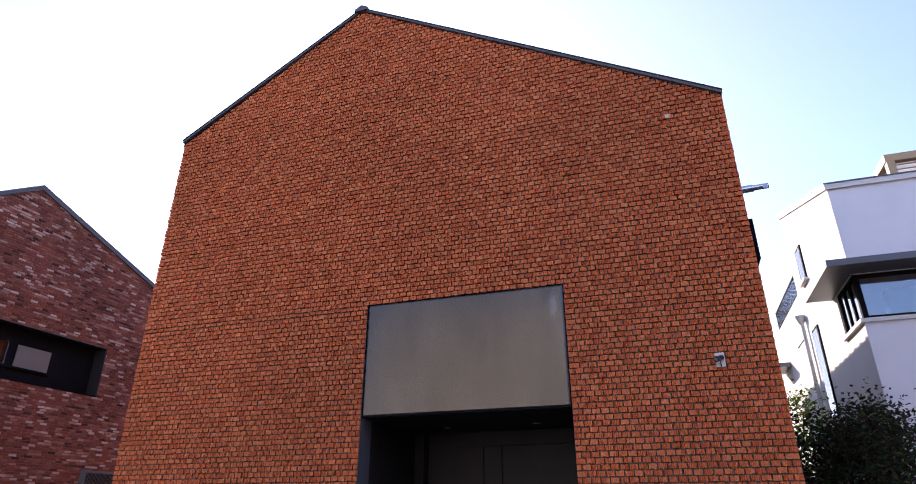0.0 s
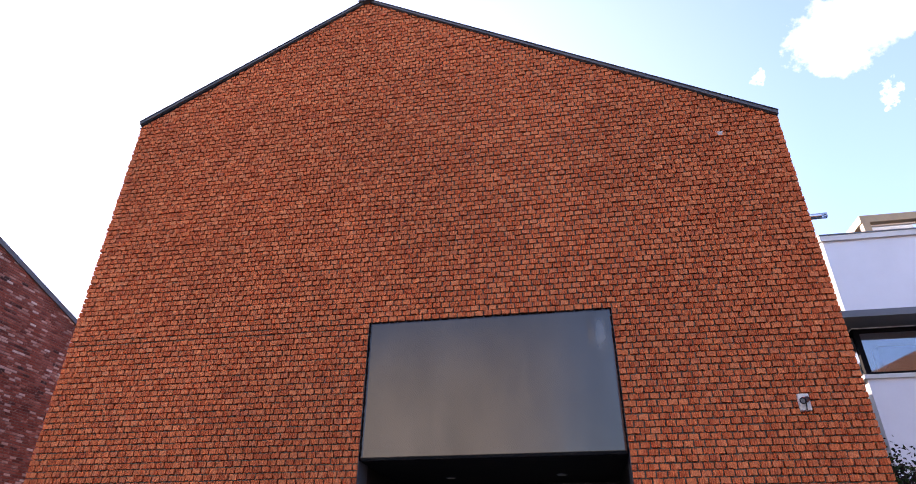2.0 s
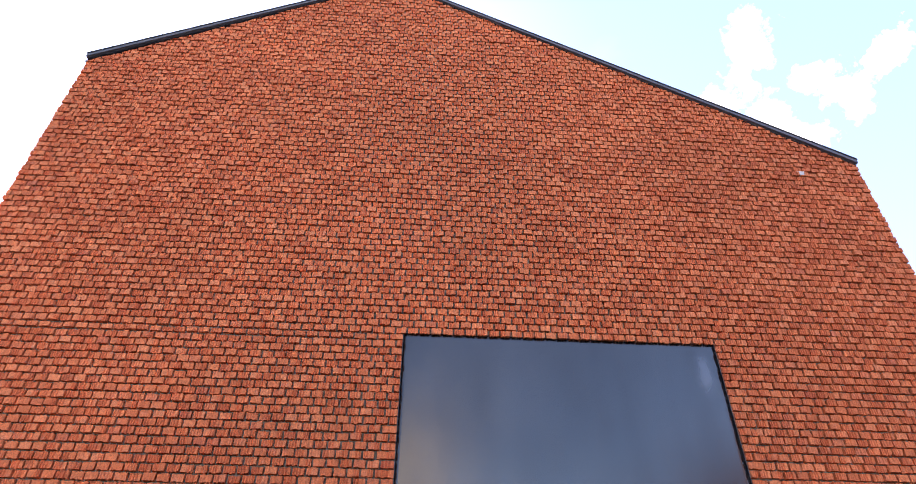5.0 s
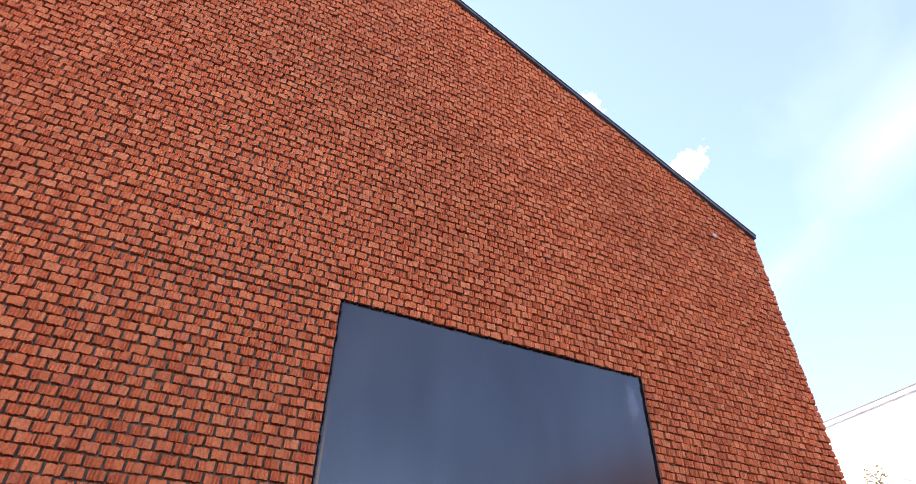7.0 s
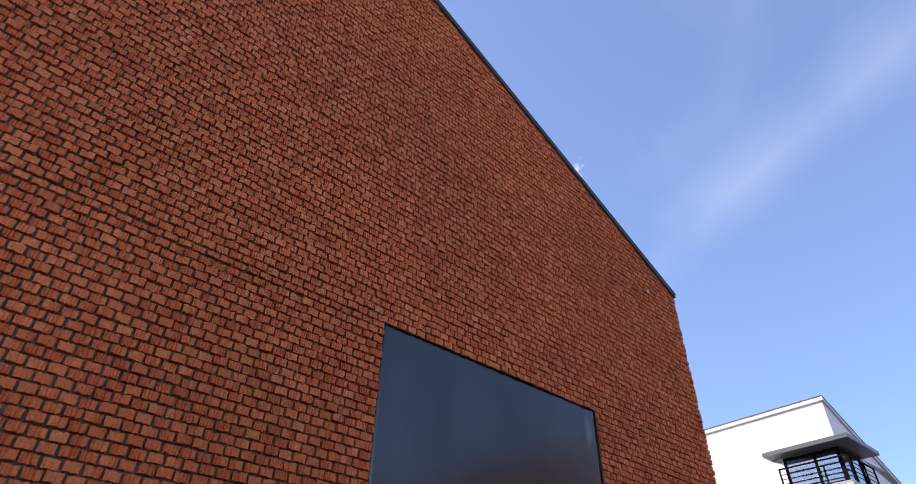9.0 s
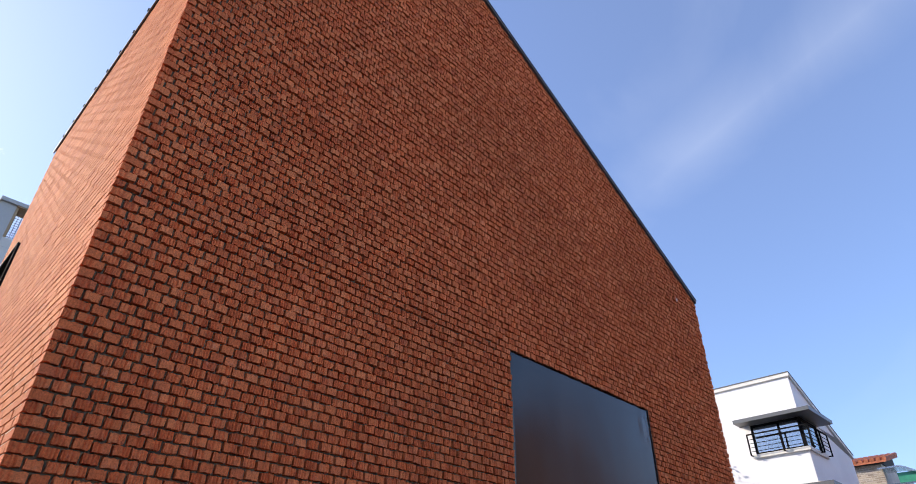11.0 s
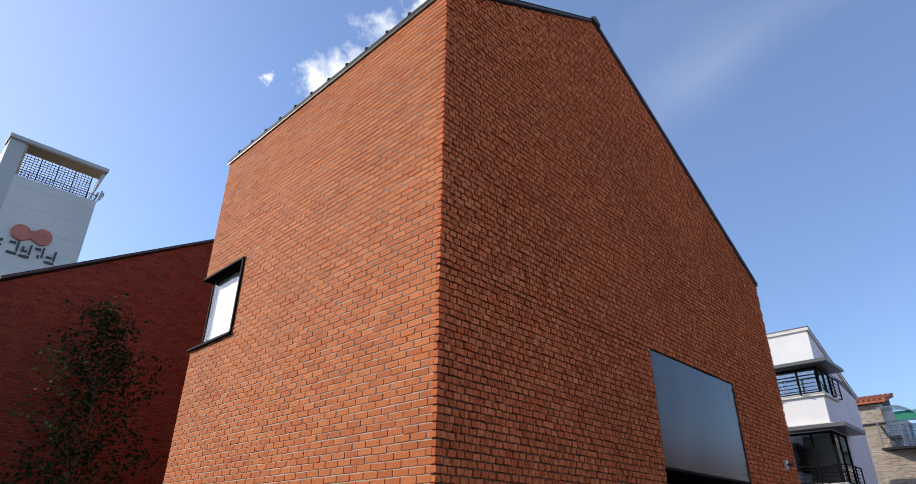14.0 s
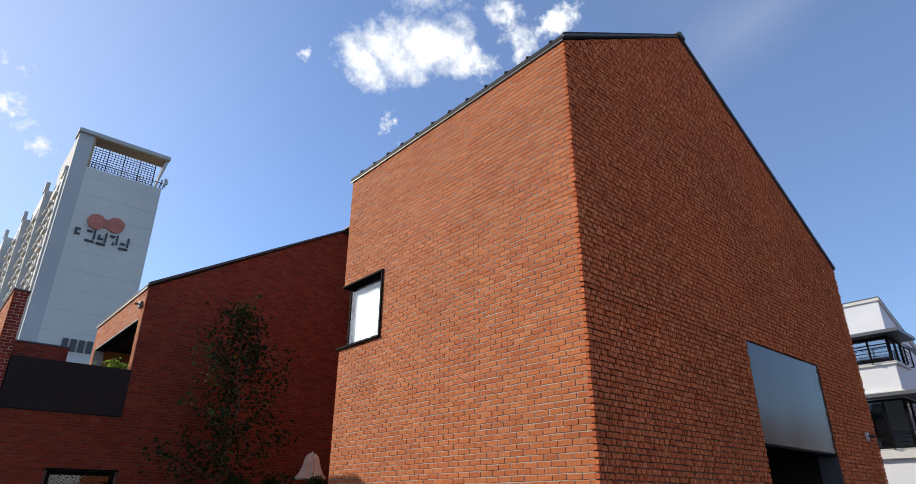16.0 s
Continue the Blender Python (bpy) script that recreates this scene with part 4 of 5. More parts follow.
part("coping_edge", prism([(X2 - 0.075, top2(X2) + 0.13), (X2R + 0.08, top2(X2R) + 0.11), (X2R + 0.08, top2(X2R) + 0.135), (X2 - 0.075, top2(X2) + 0.155)], "y", Y2 - 0.075, Y2B), M_FLASH, w2)
for z0, z1, x1, y1 in ((6.25, 7.2, 13.85, 10.1), (3.45, 5.1, 14.0, 10.15)):
    # interior darkness put into near-black boxes behind the panes
    part("room_shade", box(13.4, 13.8, 9.6, 10.0, z0, z1), M_DARK, w2)
    part("room_shade", box(X2 + 1.0, 13.8, 10.02, 10.06, z0, z1), M_DARK, w2)
    corner_glazing(w2, X2, Y2, x1, y1, z0 + 0.06, z1, (13.1,), (9.25,), M_MIRRORED if z0 > 5 else M_COATED)
    part("sill", prism([(X2 - 0.08, Y2 - 0.08), (x1 + 0.1, Y2 - 0.08), (x1 + 0.1, Y2 + 0.2), (X2 + 0.2, Y2 + 0.2), (X2 + 0.2, y1 + 0.1), (X2 - 0.08, y1 + 0.1)], "z", z0 - 0.04, z0 + 0.06), M_CREAM, w2)
canopy(w2, 11.9, X2, 13.95, 8.15, Y2, 10.4, 7.2, 7.31)
canopy(w2, 11.9, X2, 14.3, 8.08, Y2, 10.5, 5.12, 5.24)
part("ledge", box(X2 - 0.1, X2 + 0.02, Y2 - 0.1, 11.0, 5.25, 5.33), M_CREAM, w2)
part("ledge", box(X2 - 0.16, X2 + 0.02, Y2 - 0.16, 10.4, 3.2, 3.4), M_CREAM, w2)
for z, hgt in ((6.31, 0.56), (3.51, 0.5)):
    r = part("railing", box(X2 - 0.2, X2 - 0.17, Y2 - 0.2, 10.2, z + hgt, z + hgt + 0.035), M_BLACK, w2, "black horizontal-bar window railing")
    part("rail", box(X2 - 0.17, 13.9, Y2 - 0.2, Y2 - 0.17, z + hgt, z + hgt + 0.035), M_BLACK, r)
    for k in range(4):
        part("rail", box(X2 - 0.195, X2 - 0.178, Y2 - 0.19, 10.2, z + 0.06 + 0.12 * k, z + 0.072 + 0.12 * k), M_BLACK, r)
        part("rail", box(X2 - 0.178, 13.9, Y2 - 0.195, Y2 - 0.178, z + 0.06 + 0.12 * k, z + 0.072 + 0.12 * k), M_BLACK, r)
    for x, y in ((X2 - 0.2, Y2 - 0.2), (X2 - 0.2, 9.2), (X2 - 0.2, 10.17), (13.87, Y2 - 0.2), (13.2, Y2 - 0.2)):
        part("post", box(x, x + 0.035, y, y + 0.035, z - 0.05, z + hgt + 0.02), M_BLACK, r)
        part("stay", box(min(x, x + 0.1), x + 0.22 if x < X2 else x + 0.035, y, y + (0.03 if x < X2 else 0.22), z - 0.05, z - 0.02), M_BLACK, r)

# ---- buff-brick house with a tiled roof and a glazed balcony ----
b3 = thing("buff_brick_house", "buff brick house with terracotta tiled roof and balcony", "house", (22, 9, 0))
X3 = 20.0
buff_low = part("wall", box(X3, 26, 4.0, 12.0, 0, 5.25), M_MORTAR, b3)
buff_up = part("wall", box(X3, 26, 8.45, 12.0, 5.25, 7.12), M_MORTAR, b3)
buff_r = part("wall", box(X3 + 0.1, 26, 4.0, 7.15, 5.25, 6.3), M_MORTAR, b3)
part("string_course", box(X3 - 0.06, X3 + 0.02, 8.42, 12.0, 6.27, 6.33), M_CHAR, b3)
part("coping", box(X3 + 0.04, X3 + 0.4, 4.0, 7.2, 6.3, 6.36), M_CHAR, b3)
part("fascia", box(X3 - 0.2, X3 - 0.1, 8.3, 12.0, 7.08, 7.2), M_CHAR, b3)
tiles = part("roof", prism([(X3 - 0.25, 7.18), (X3 + 2.0, 7.75), (X3 + 2.0, 7.65), (X3 - 0.25, 7.1)], "y", 8.2, 12.0), M_TILE, b3, "terracotta barrel tile roof")
part("gable", prism([(X3, 7.1), (X3 + 2.0, 7.1), (X3 + 2.0, 7.7)], "y", 8.4, 8.5), M_CHAR, b3)
for k in range(18):
    for j in range(4):
        y, x = 8.24 + 0.2 * k, X3 - 0.27 + 0.55 * j
        z = 7.19 + 0.253 * (x - X3 + 0.25)
        part("tile", rod((x, y, z + 0.03), (x + 0.58, y, z + 0.03 + 0.147), 0.075, sides=8, r2=0.06), M_TILE, tiles)
balc = part("balcony", box(X3 - 0.5, X3 + 0.1, 7.12, 8.72, 5.22, 5.3), M_CHAR, b3, "balcony with steel rail and curved clear roof")
for y in (7.15, 7.9, 8.66):
    part("post", rod((X3 - 0.46, y, 5.3), (X3 - 0.46, y, 6.27), 0.022), M_STEEL, balc)
part("rail", rod((X3 - 0.46, 7.12, 6.27), (X3 - 0.46, 8.7, 6.27), 0.026), M_STEEL, balc)
for k in range(4):
    part("rail", rod((X3 - 0.46, 7.12, 5.45 + 0.2 * k), (X3 - 0.46, 8.7, 5.45 + 0.2 * k), 0.01, sides=6), M_STEEL, balc)
bm = bmesh.new()
arc = [(8.5 - 1.3 * s, 6.84 - 0.5 * max(0.0, s - 0.5) ** 1.5 * 2.0) for s in [i / 10 for i in range(11)]]
for (ya, za), (yb, zb) in zip(arc, arc[1:]):
    prism([(ya, za), (yb, zb), (yb, zb - 0.02), (ya, za - 0.02)], "x", X3 - 0.55, X3 + 0.4, bm)
part("clear_roof", bm, M_ACRYL, balc)
bm = bmesh.new()
for (ya, za), (yb, zb) in zip(arc, arc[1:]):
    prism([(ya, za + 0.02), (yb, zb + 0.02), (yb, zb - 0.03), (ya, za - 0.03)], "x", X3 - 0.58, X3 - 0.54, bm)
part("roof_rib", bm, M_STEEL, balc)
part("screen", box(X3 - 0.3, X3 - 0.28, 7.25, 8.0, 6.28, 6.66), M_GREEN, balc, "green plastic screen")
part("panel", box(X3 - 0.02, X3 + 0.04, 7.2, 8.4, 5.3, 6.2), M_MIRRORED, balc)
arm = thing("patio_chair", "dark folding chair on the balcony", "chair", (X3 - 0.2, 8.2, 5.3))
part("seat", box(X3 - 0.42, X3 - 0.08, 7.95, 8.4, 5.66, 5.72, bevel=0.02), M_CAM, arm)
part("backrest", prism([(8.38, 5.7), (8.44, 5.7), (8.58, 6.15), (8.52, 6.16)], "x", X3 - 0.42, X3 - 0.08), M_CAM, arm)
for x in (X3 - 0.4, X3 - 0.1):
    part("leg", rod((x, 7.97, 5.3), (x, 8.4, 5.7), 0.012), M_CAM, arm)
    part("leg", rod((x, 8.4, 5.3), (x, 7.97, 5.7), 0.012), M_CAM, arm)

# ---- far apartment tower ----
tw = thing("apartment_tower", "tall white apartment tower with a glazed crown and sign", "apartment tower", (1.5, 110, 0))
TX0, TX1, TY = -4.55, 7.6, 95.0
part("wall", box(TX0 + 1.9, TX1, TY, TY + 14, 0, 46.2), M_TOWER, tw)
part("wall", box(TX0, TX0 + 1.9, TY + 0.03, TY + 14, 0, 51.24), M_TOWER2, tw)
part("roof", box(TX0 - 0.2, TX1 + 0.3, TY - 0.4, TY + 2.7, 51.25, 51.8), M_TOWER2, tw)
part("crown_soffit", box(TX0 + 1.9, TX1 + 0.1, TY - 0.3, TY + 2.5, 51.05, 51.24), M_TIMBER, tw, "tan soffit of the crown")
part("crown_pier", box(TX0 + 1.9, TX0 + 2.2, TY, TY + 2.5, 46.2, 51.05), M_TIMBER, tw)
part("crown_fin", prism([(TX1 - 0.9, 46.4), (TX1 - 0.8, 46.4), (TX1 + 0.2, 51.05), (TX1 - 0.3, 51.05)], "y", TY, TY + 1.5), M_TOWER2, tw)
lat = part("lattice", box(TX0 + 2.2, TX1 - 0.9, TY + 2.3, TY + 2.4, 46.3, 46.42), M_CHAR, tw, "dark steel lattice screen")
for k in range(21):
    x = TX0 + 2.25 + 0.44 * k
    part("upright", box(x, x + (0.14 if k % 5 == 0 else 0.07), TY + 2.3, TY + 2.4, 46.4, 51.05), M_CHAR, lat)
for k in range(11):
    z = 46.75 + 0.38 * k
    part("bar", box(TX0 + 2.2, TX1 - 0.9, TY + 2.31, TY + 2.39, z, z + 0.07), M_CHAR, lat)
rail = part("rail", box(TX0 + 2.2, TX1, TY - 0.02, TY + 0.06, 47.15, 47.22), M_CHAR, tw)
for k in range(50):
    part("baluster", box(TX0 + 2.2 + 0.2 * k, TX0 + 2.24 + 0.2 * k, TY - 0.01, TY + 0.05, 46.2, 47.15), M_CHAR, rail)
bm = bmesh.new()
for k, (x, z0, z1) in enumerate(((7.75, 46.4, 48.3), (8.0, 46.8, 48.1), (7.3, 46.4, 47.9))):
    rod((x, TY + 0.4, z0), (x + 0.3, TY + 0.4, z1), 0.1, bm, 6)
    box(x + 0.1, x + 0.35, TY + 0.25, TY + 0.5, z1 - 0.7, z1, bm)
part("antenna", bm, M_TOWER2, tw)
# storey joints of the end wall
joint = part("storey_joints", box(TX0 + 1.9, TX1, TY - 0.02, TY + 0.01, 2.8, 2.86), M_TOWER2, tw)
for k in range(2, 17):
    part("joint", box(TX0 + 1.9, TX1, TY - 0.02, TY + 0.01, 2.8 * k, 2.8 * k + 0.035), M_TOWER2, joint)
for k in range(1, 5):
    part("joint", box(TX0 + 1.9 + 2.05 * k, TX0 + 1.915 + 2.05 * k, TY - 0.006, TY + 0.01, 0, 46.2), M_TOWER2, joint)
# sign: two soft blobs and a row of five bars, and a row of bars lower down
sign = part("sign", rod((0.3, TY - 0.35, 38.3), (0.3, TY - 0.05, 38.3), 1.12, sides=32), M_ORANGE, tw, "orange rounded emblem")
part("emblem", rod((2.75, TY - 0.34, 38.45), (2.75, TY - 0.05, 38.45), 1.15, sides=32), M_ORANGE, sign)
part("emblem", box(0.3, 2.75, TY - 0.33, TY - 0.05, 37.7, 38.95, bevel=0.1), M_ORANGE, sign)
LETTER_BARS = ((0.0, 1.15, 35.1, 35.38), (0.05, 0.72, 36.55, 36.82), (0.05, 0.72, 35.85, 36.1), (0.92, 1.14, 35.6, 37.0), (0.1, 0.34, 36.1, 36.55), (0.5, 0.72, 35.4, 35.85))
for k, used in enumerate(((1, 2, 4), (0, 1, 3), (0, 2, 3, 4), (1, 3, 5), (0, 2, 3))):
    x, drop = -2.0 + 1.45 * k, 0.06 * (k % 2)
    for u in used:
        a, c, z0, z1 = LETTER_BARS[u]
        part("bar", box(x + a, x + c, TY - 0.25, TY - 0.02, z0 + drop, z1 + drop), M_SIGN, sign, "dark sign lettering as bars")
for k in range(4):
    part("bar", box(0.05 + 0.95 * k, 0.75 + 0.95 * k, TY - 0.2, TY - 0.02, 20.0, 21.6), M_SIGN, sign, "grey number as plain bars")
# long sunlit side with stepped bays and rows of windows
bays = [(TY + 14, TY + 26, -5.6, 47.0), (TY + 26, TY + 40, -6.6, 46.0), (TY + 40, TY + 56, -7.8, 47.0), (TY + 56, TY + 76, -9.2, 46.0)]
me = link("window", box(-0.06, 0.06, -0.9, 0.9, -0.75, 0.75), M_COATED)
meb = link("balcony", box(-0.35, 0.1, -1.3, 1.3, -0.15, 0.15), M_TOWER)
for y0, y1, x, z in [(TY + 2, TY + 14, TX0, 45.0)] + bays:
    wall = part("wall", box(x, TX1, y0 + 0.01, y1, 0, z), M_TOWER, tw) if y0 > TY + 3 else lat.parent
    parent = wall
    if wall is tw:
        parent = part("wall", box(TX0 - 0.25, TX0 - 0.002, TY + 1.6, TY + 13.8, 0, 45.5), M_TOWER, tw)
        x = TX0 - 0.25
    part("parapet", box(x - 0.15, x + 0.4, y0, y0 + 2.0, z, z + 1.4), M_TOWER2, tw)
    for s in range(4, 16):
        for c in range(3):
            y = y0 + (y1 - y0) * (c + 0.6) / 3.2
            for data, dz in ((me, 1.5), (meb, 0.35)):
                ob = new("window" if data is me else "balcony", data)
                ob.parent = parent
                ob.location = (x - 0.02, y, 2.8 * s + dz)


# ---- planting ----
def leaf_mesh(centres, size, seed, mat, name="crown", parent=None, per=6, spread=0.12, label="", flat=0.6):
    """Many small pointed leaves gathered round the given centres."""
    rng = np.random.default_rng(seed)
    C = np.repeat(np.array(centres), per, axis=0)
    n = len(C)
    C = C + rng.normal(0, spread, (n, 3))
    d = rng.normal(0, 1, (n, 3))
    d[:, 2] *= flat
    d /= np.linalg.norm(d, axis=1)[:, None]
    s = np.cross(d, rng.normal(0, 1, (n, 3)))
    s /= np.linalg.norm(s, axis=1)[:, None]
    L = size * rng.uniform(0.6, 1.3, n)[:, None]
    up = np.cross(s, d) * 0.12
    V = np.stack([C - d * L / 2, C + s * L * 0.28 + up * L, C + d * L / 2, C - s * L * 0.28 + up * L], 1).reshape(-1, 3)
    F = np.arange(4 * n).reshape(-1, 4)
    m = bpy.data.meshes.new(name)
    m.from_pydata(V.tolist(), [], F.tolist())
    m.materials.append(mat)
    ob = new(name, m)
    if parent is not None:
        ob.parent = parent
        ob.matrix_parent_inverse = Matrix.Translation(-parent.location) if parent.type == "EMPTY" else Matrix()
    return tagged(ob, label)


def branched(base, height, spread, seed, limbs, droop=0.0, low=0.2):
    """Trunk and limbs as one tapered mesh, and the points where leaves gather."""
    rng = random.Random(seed)
    bm = bmesh.new()
    tips = []
    p = Vector(base)
    pts = [p + Vector((rng.uniform(-0.03, 0.03) * i, rng.uniform(-0.03, 0.03) * i, height * i / 8)) for i in range(9)]
    for i in range(8):
        rod(pts[i], pts[i + 1], 0.045 * (1 - i / 9), bm, 8, 0.045 * (1 - (i + 1) / 9.5))
    for k in range(limbs):
        f = low + (0.97 - low) * k / limbs
        i = min(7, int(f * 8))
        s = pts[i].lerp(pts[i + 1], f * 8 - i)
        a = k * 2.4 + rng.uniform(-0.5, 0.5)
        r = spread * (1 - 0.72 * f) * rng.uniform(0.65, 1.15)
        e = s + Vector((math.cos(a) * r, math.sin(a) * r, r * rng.uniform(0.25, 0.8) - droop * r))
        mid = s.lerp(e, 0.5) + Vector((0, 0, 0.06 * r))
        rod(s, mid, 0.013, bm, 6, 0.009)
        rod(mid, e, 0.009, bm, 6, 0.004)
        for q in range(7):
            g = 0.3 + 0.75 * q / 6
            tips.append(tuple(s.lerp(e, g) + Vector((rng.uniform(-0.1, 0.1), rng.uniform(-0.1, 0.1), rng.uniform(-0.06, 0.1)))))
    return bm, tips


tree = thing("courtyard_tree", "slender young tree with sparse dark leaves in the courtyard", "tree", (-6.95, 16.6, 0.06))
bm, tips = branched((-6.95, 16.6, 0.06), 5.9, 1.75, 5, 46)
part("trunk", bm, M_BARK, tree)
leaf_mesh(tips, 0.1, 7, M_LEAF, parent=tree, per=14, spread=0.13)

maple = thing("maple_bush", "dark reddish maple shrub between the houses", "shrub", (2.9, 9.6, 0))
bm, tips = branched((2.9, 9.6, 0.0), 2.4, 1.5, 11, 36, low=0.2)
bm2, tips2 = branched((3.75, 10.6, 0.0), 2.75, 1.25, 12, 32, low=0.2)
me_tmp = bpy.data.meshes.new("tmp")
bm2.to_mesh(me_tmp)
bm2.free()
bm.from_mesh(me_tmp)
bpy.data.meshes.remove(me_tmp)
part("trunk", bm, M_BARK, maple)
leaf_mesh(tips + tips2, 0.07, 13, M_MAPLE, parent=maple, per=44, spread=0.16)
small = thing("green_shrub", "sunlit green shrub beside the white wall", "shrub", (3.4, 15.5, 0))
bm, tips = branched((3.4, 15.5, 0.0), 3.9, 1.0, 21, 20, low=0.3)
part("trunk", bm, M_BARK, small)
leaf_mesh(tips, 0.1, 22, M_LEAF2, parent=small, per=12, spread=0.12)

young = thing("young_tree", "slim young tree with sparse tan leaves against the white wall", "tree", (11.6, 12.3, 0))
bm, tips = branched((11.6, 12.3, 0.0), 6.9, 1.1, 51, 30, low=0.6)
part("trunk", bm, M_BARK, young)
leaf_mesh(tips, 0.085, 52, M_DRY, parent=young, per=3, spread=0.09)


def ball_shrub(at, r, seed):
    ob = thing("clipped_shrub", "rounded dark green shrub by the courtyard wall", "shrub", at, "clipped shrubs")
    rng = random.Random(seed)
    x, y, z = at
    part("stem", rod((x, y, 0.06), (x, y, z), 0.03, r2=0.015), M_BARK, ob)
    cs = []
    for k in range(260):
        v = Vector((rng.gauss(0, 1), rng.gauss(0, 1), rng.gauss(0, 1))).normalized() * r * rng.uniform(0.5, 1.0)
        cs.append((x + v.x, y + v.y, z + v.z))
    leaf_mesh(cs, 0.05, seed, M_LEAF, parent=ob, per=9, spread=0.04)


for i, (x, y, z, r) in enumerate(((-7.27, 15.0, 1.93, 0.27), (-6.55, 15.0, 1.93, 0.26), (-5.66, 14.8, 1.98, 0.24))):
    ball_shrub((x, y, z), r, 31 + i)

par = thing("folded_parasol", "folded cream canvas parasol on a pole", "parasol", (-5.6, 15.2, 0.06))
bm = bmesh.new()
ringn, prof = 20, [(2.72, 0.03), (2.7, 0.085), (2.63, 0.12), (2.48, 0.15), (2.33, 0.2), (2.22, 0.27), (2.19, 0.24)]
rows_v = []
for j, (z, r) in enumerate(prof):
    rows_v.append([bm.verts.new((-5.6 + r * (1 + 0.22 * math.cos(k * math.pi) * (j > 1)) * math.cos(2 * math.pi * k / ringn), 15.2 + r * (1 + 0.22 * math.cos(k * math.pi) * (j > 1)) * math.sin(2 * math.pi * k / ringn), z)) for k in range(ringn)])
for a, c in zip(rows_v, rows_v[1:]):
    for k in range(ringn):
        bm.faces.new((a[k], a[(k + 1) % ringn], c[(k + 1) % ringn], c[k]))
bm.faces.new(rows_v[0][::-1])
part("canopy", bm, M_CANVAS, par)
part("pole", rod((-5.6, 15.2, 0.06), (-5.6, 15.2, 2.7), 0.022), M_CREAM, par)
part("finial", rod((-5.6, 15.2, 2.66), (-5.6, 15.2, 2.75), 0.03, sides=12, r2=0.012), M_CREAM, par)

pot = thing("terrace_plant", "bright green leafy plant behind the terrace parapet", "plant", (-8.95, 18.7, 3.42))
part("pot", rod((-8.95, 18.75, 3.42), (-8.95, 18.75, 3.75), 0.14, sides=18, r2=0.18), M_CHAR, pot)
bm, tips = branched((-8.95, 18.75, 3.7), 0.95, 0.5, 41, 12, low=0.4)
part("stem", bm, M_BARK, pot)
leaf_mesh(tips, 0.1, 42, M_LEAF2, parent=pot, per=7, spread=0.07)

# ---- brickwork, laid last ----
part("brick", box(1.125, 1.215, YF - 0.036, YF + 0.01, 6.175, 6.23, bevel=0.003), M_MORTAR, front_wall, "pale mortar-smeared brick")


def full(a, b):
    return lambda z: [(a, b)]


def front_spans(z):
    return [(XL - 0.006, PX0), (PX1, XR)] if z < PZ1 else [(XL - 0.006, XR)]


lay(front_wall, (0, YF, 0), (1, 0, 0), (0, -1, 0), front_spans, under, 0.06, 9.6, RIBBED, 0.1, (M_RIB_ONE, M_RIB),
    lambda u, z: -6.0 < u < -3.1 and 2.55 < z < 3.27, 1, out=(-0.007, 0.007), odd=0.08, gap=lambda u, z: 0.8 if u < PX0 and 3.97 < z < 4.04 else 1.0)


def left_spans(z):
    return [(YF + 0.012, WY - 0.036)] if WZ0 - 0.03 < z < WZ1 + 0.03 else [(YF + 0.012, YB)]


lay(left_wall, (XL, 0, 0), (0, 1, 0), (-1, 0, 0), left_spans, lambda u: under(XL) - 0.005, 0.06, 7.5, FLUSH, 0.2, (M_SIDE_ONE, M_SIDE),
    lambda u, z: u < 9.3 and 2.0 < z < 3.6, 2, out=(-0.0012, 0.0014), shift=0.5)


def rear_spans(z):
    if z < 2.36:
        return [(-11.3, -9.93), (-8.57, -3.0)]
    return [(-11.3, -3.0)] if z < 3.46 else [(BX, -3.0)]


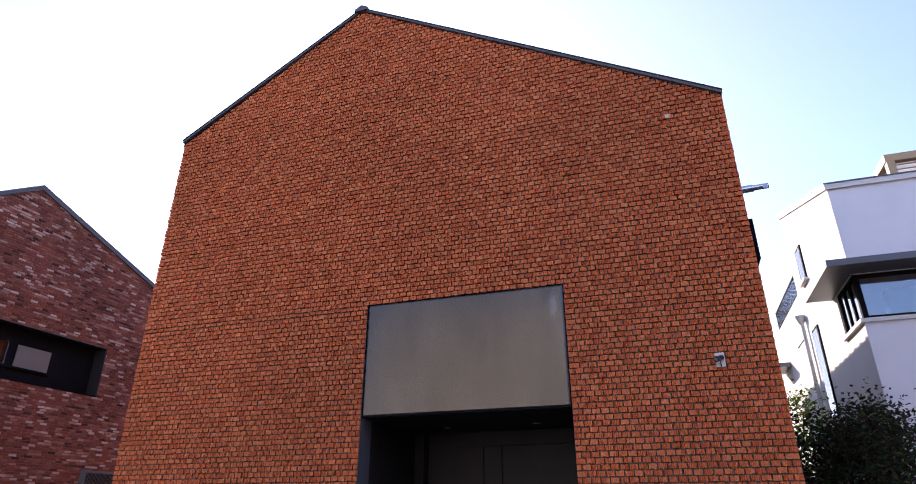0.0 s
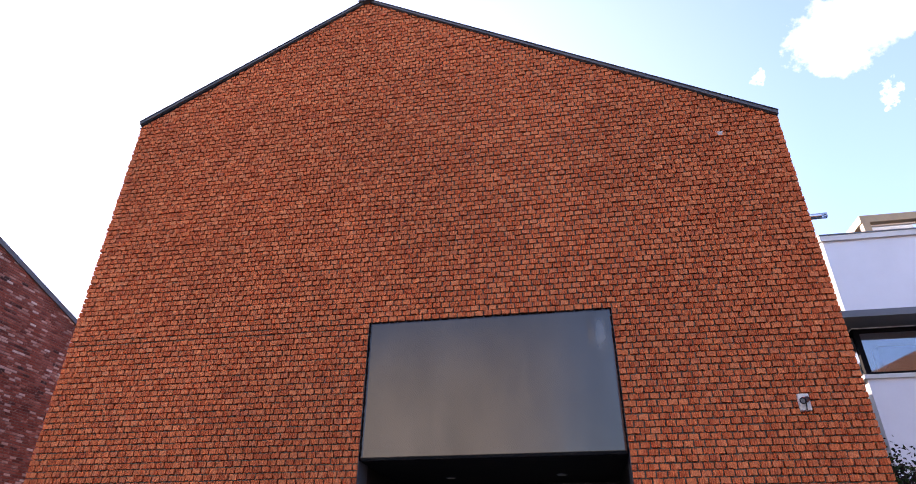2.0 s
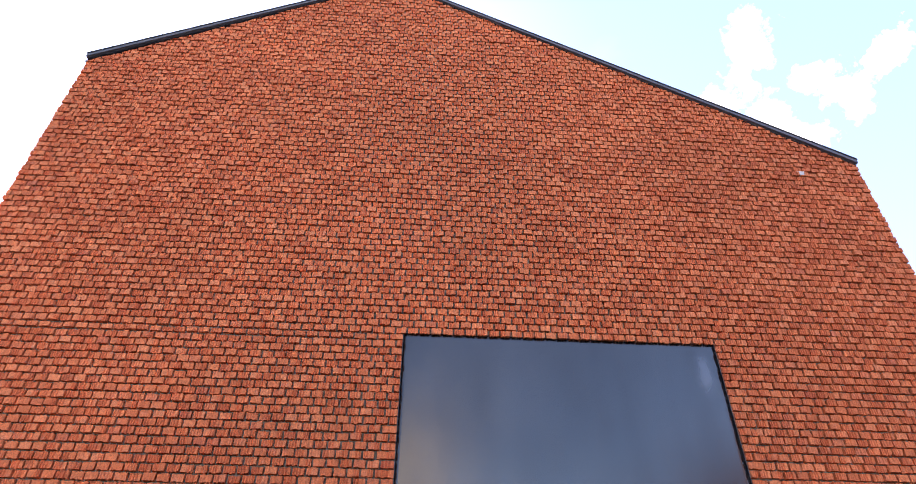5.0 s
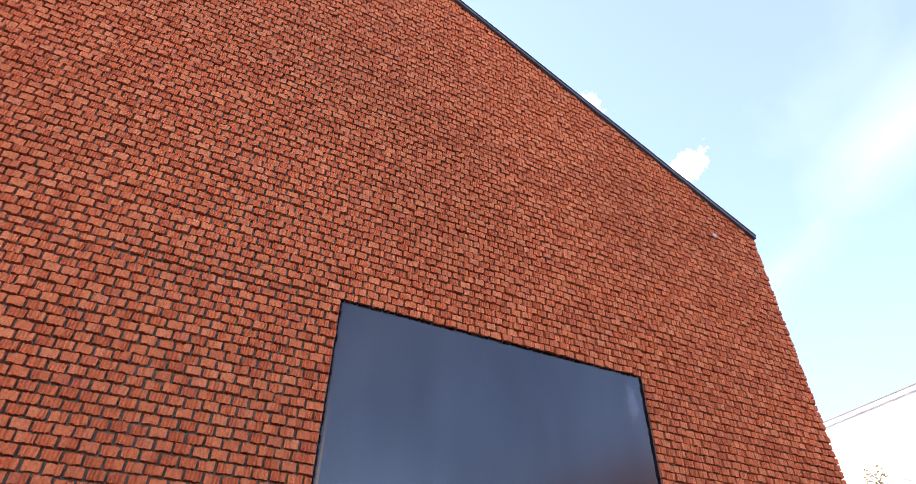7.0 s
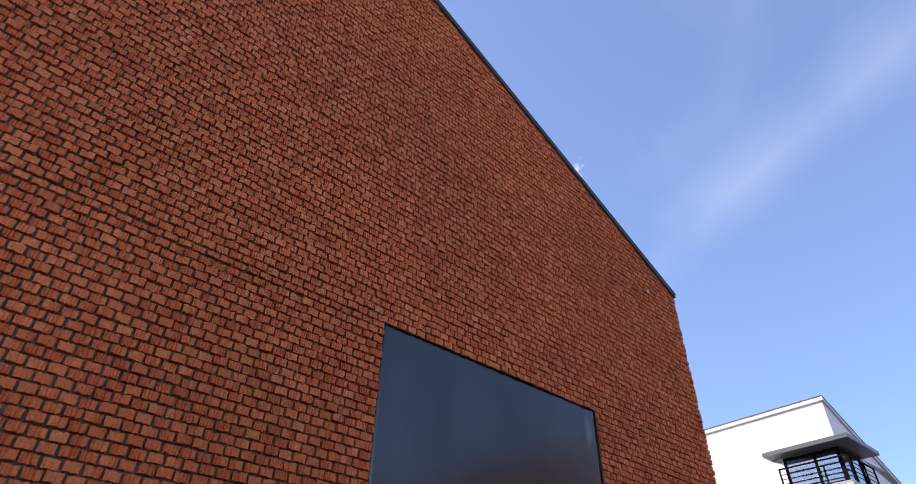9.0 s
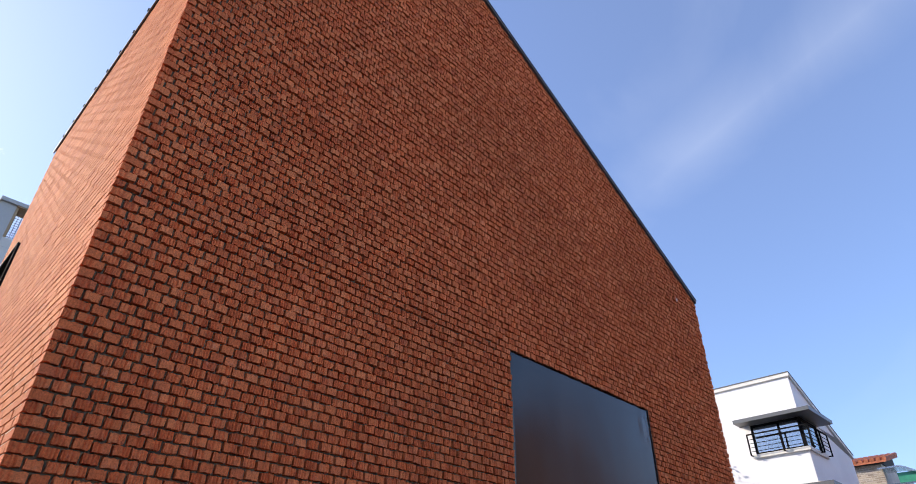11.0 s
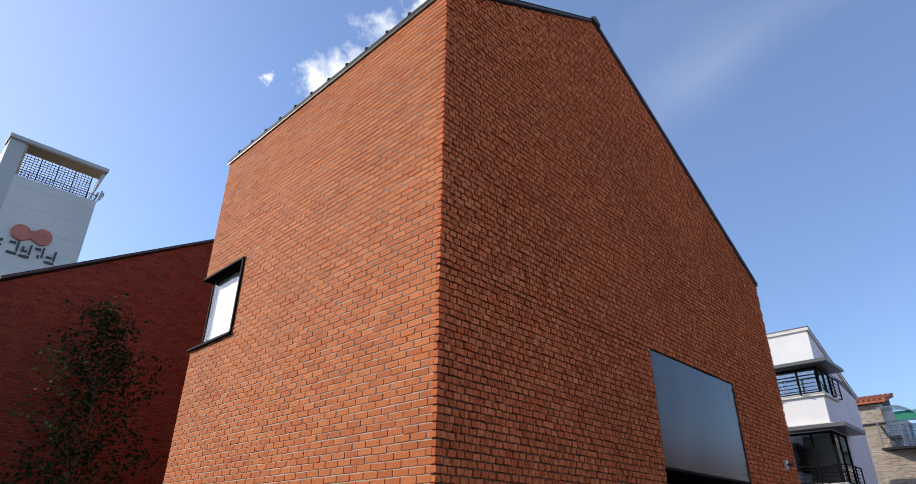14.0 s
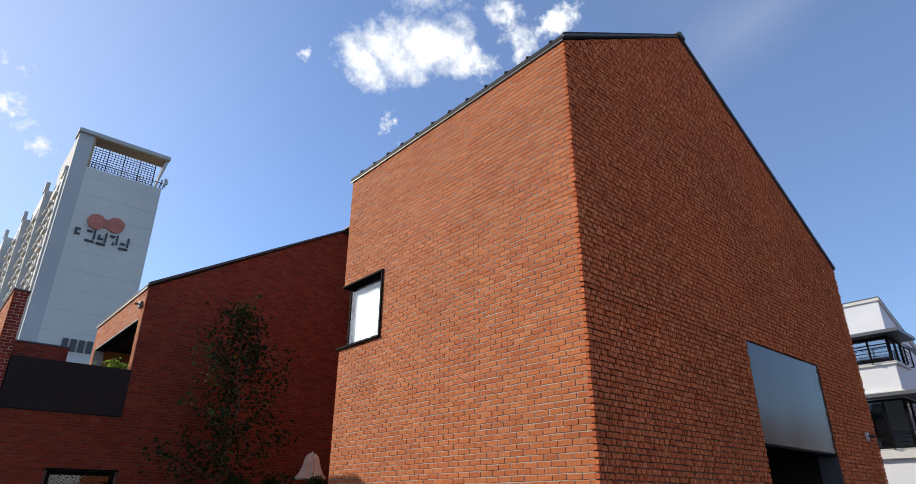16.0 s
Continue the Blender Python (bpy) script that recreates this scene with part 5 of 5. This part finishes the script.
# courtyard gable: shade is painted in through the darker brick colour
lay(rear_wall, (0, BY, 0), (1, 0, 0), (0, -1, 0), rear_spans, under_b, 0.3, 9.6, PLAIN, 0.2, (M_SIDE_ONE, M_RED_SHADE), lambda u, z: False, 3, out=(-0.002, 0.004), odd=0.1)
lay(side_b, (BX, 0, 0), (0, 1, 0), (-1, 0, 0), lambda z: [(BY + 0.01, 23.1)] if z > 5.8 else [(BY + 0.01, BY + 0.29), (22.8, 23.1)], lambda u: under_b(BX), 3.46, 6.6, PLAIN, 0.2,
    (M_SIDE_ONE, M_SIDE), lambda u, z: z > 5.8, 4, odd=0.05)
lay(fin_wall, (-11.3, 0, 0), (0, 1, 0), (-1, 0, 0), full(BY, 23.0), lambda u: 5.84, 0.3, 5.84, PLAIN, 0.2, (M_SIDE_ONE, M_SIDE), lambda u, z: False, 5)
# faces turned from the sun take the brick with shade in its colour
lay(fin_wall, (0, BY + 0.002, 0), (1, 0, 0), (0, -1, 0), full(-11.3, -11.04), lambda u: 5.84, 3.46, 5.84, PLAIN, 0.2, (M_SIDE_ONE, M_RED_SHADE), lambda u, z: False, 6)
lay(back_wall, (0, 23.0, 0), (1, 0, 0), (0, -1, 0), full(-11.04, -9.36), lambda u: 5.76, 3.46, 5.76, PLAIN, 0.2, (M_SIDE_ONE, M_RED_SHADE), lambda u, z: False, 7)


def old_spans(z):
    return [(12.84, 16.3)] if 4.38 < z < 5.76 else [(7.2, 16.3)]


lay(old, (NX, 0, 0), (0, 1, 0), (1, 0, 0), old_spans, under_n, 0.5, 9.5, ROUGH, 0.2, (M_OLD_ONE, M_OLD), lambda u, z: False, 8, out=(-0.003, 0.006), odd=0.15, shift=0.37)
for wall, spans, z0, z1, s in ((buff_low, full(7.0, 10.5), 3.5, 5.2, 9), (buff_up, full(8.46, 10.5), 5.25, 7.1, 10), (buff_r, full(5.5, 7.15), 5.25, 6.3, 11)):
    lay(wall, (X3 + (0.1 if s == 11 else 0), 0, 0), (0, 1, 0), (-1, 0, 0), spans, lambda u: 9.0, z0, z1, PLAIN, 0.2, (M_STONE_ONE, M_STONE), lambda u, z: False, s)
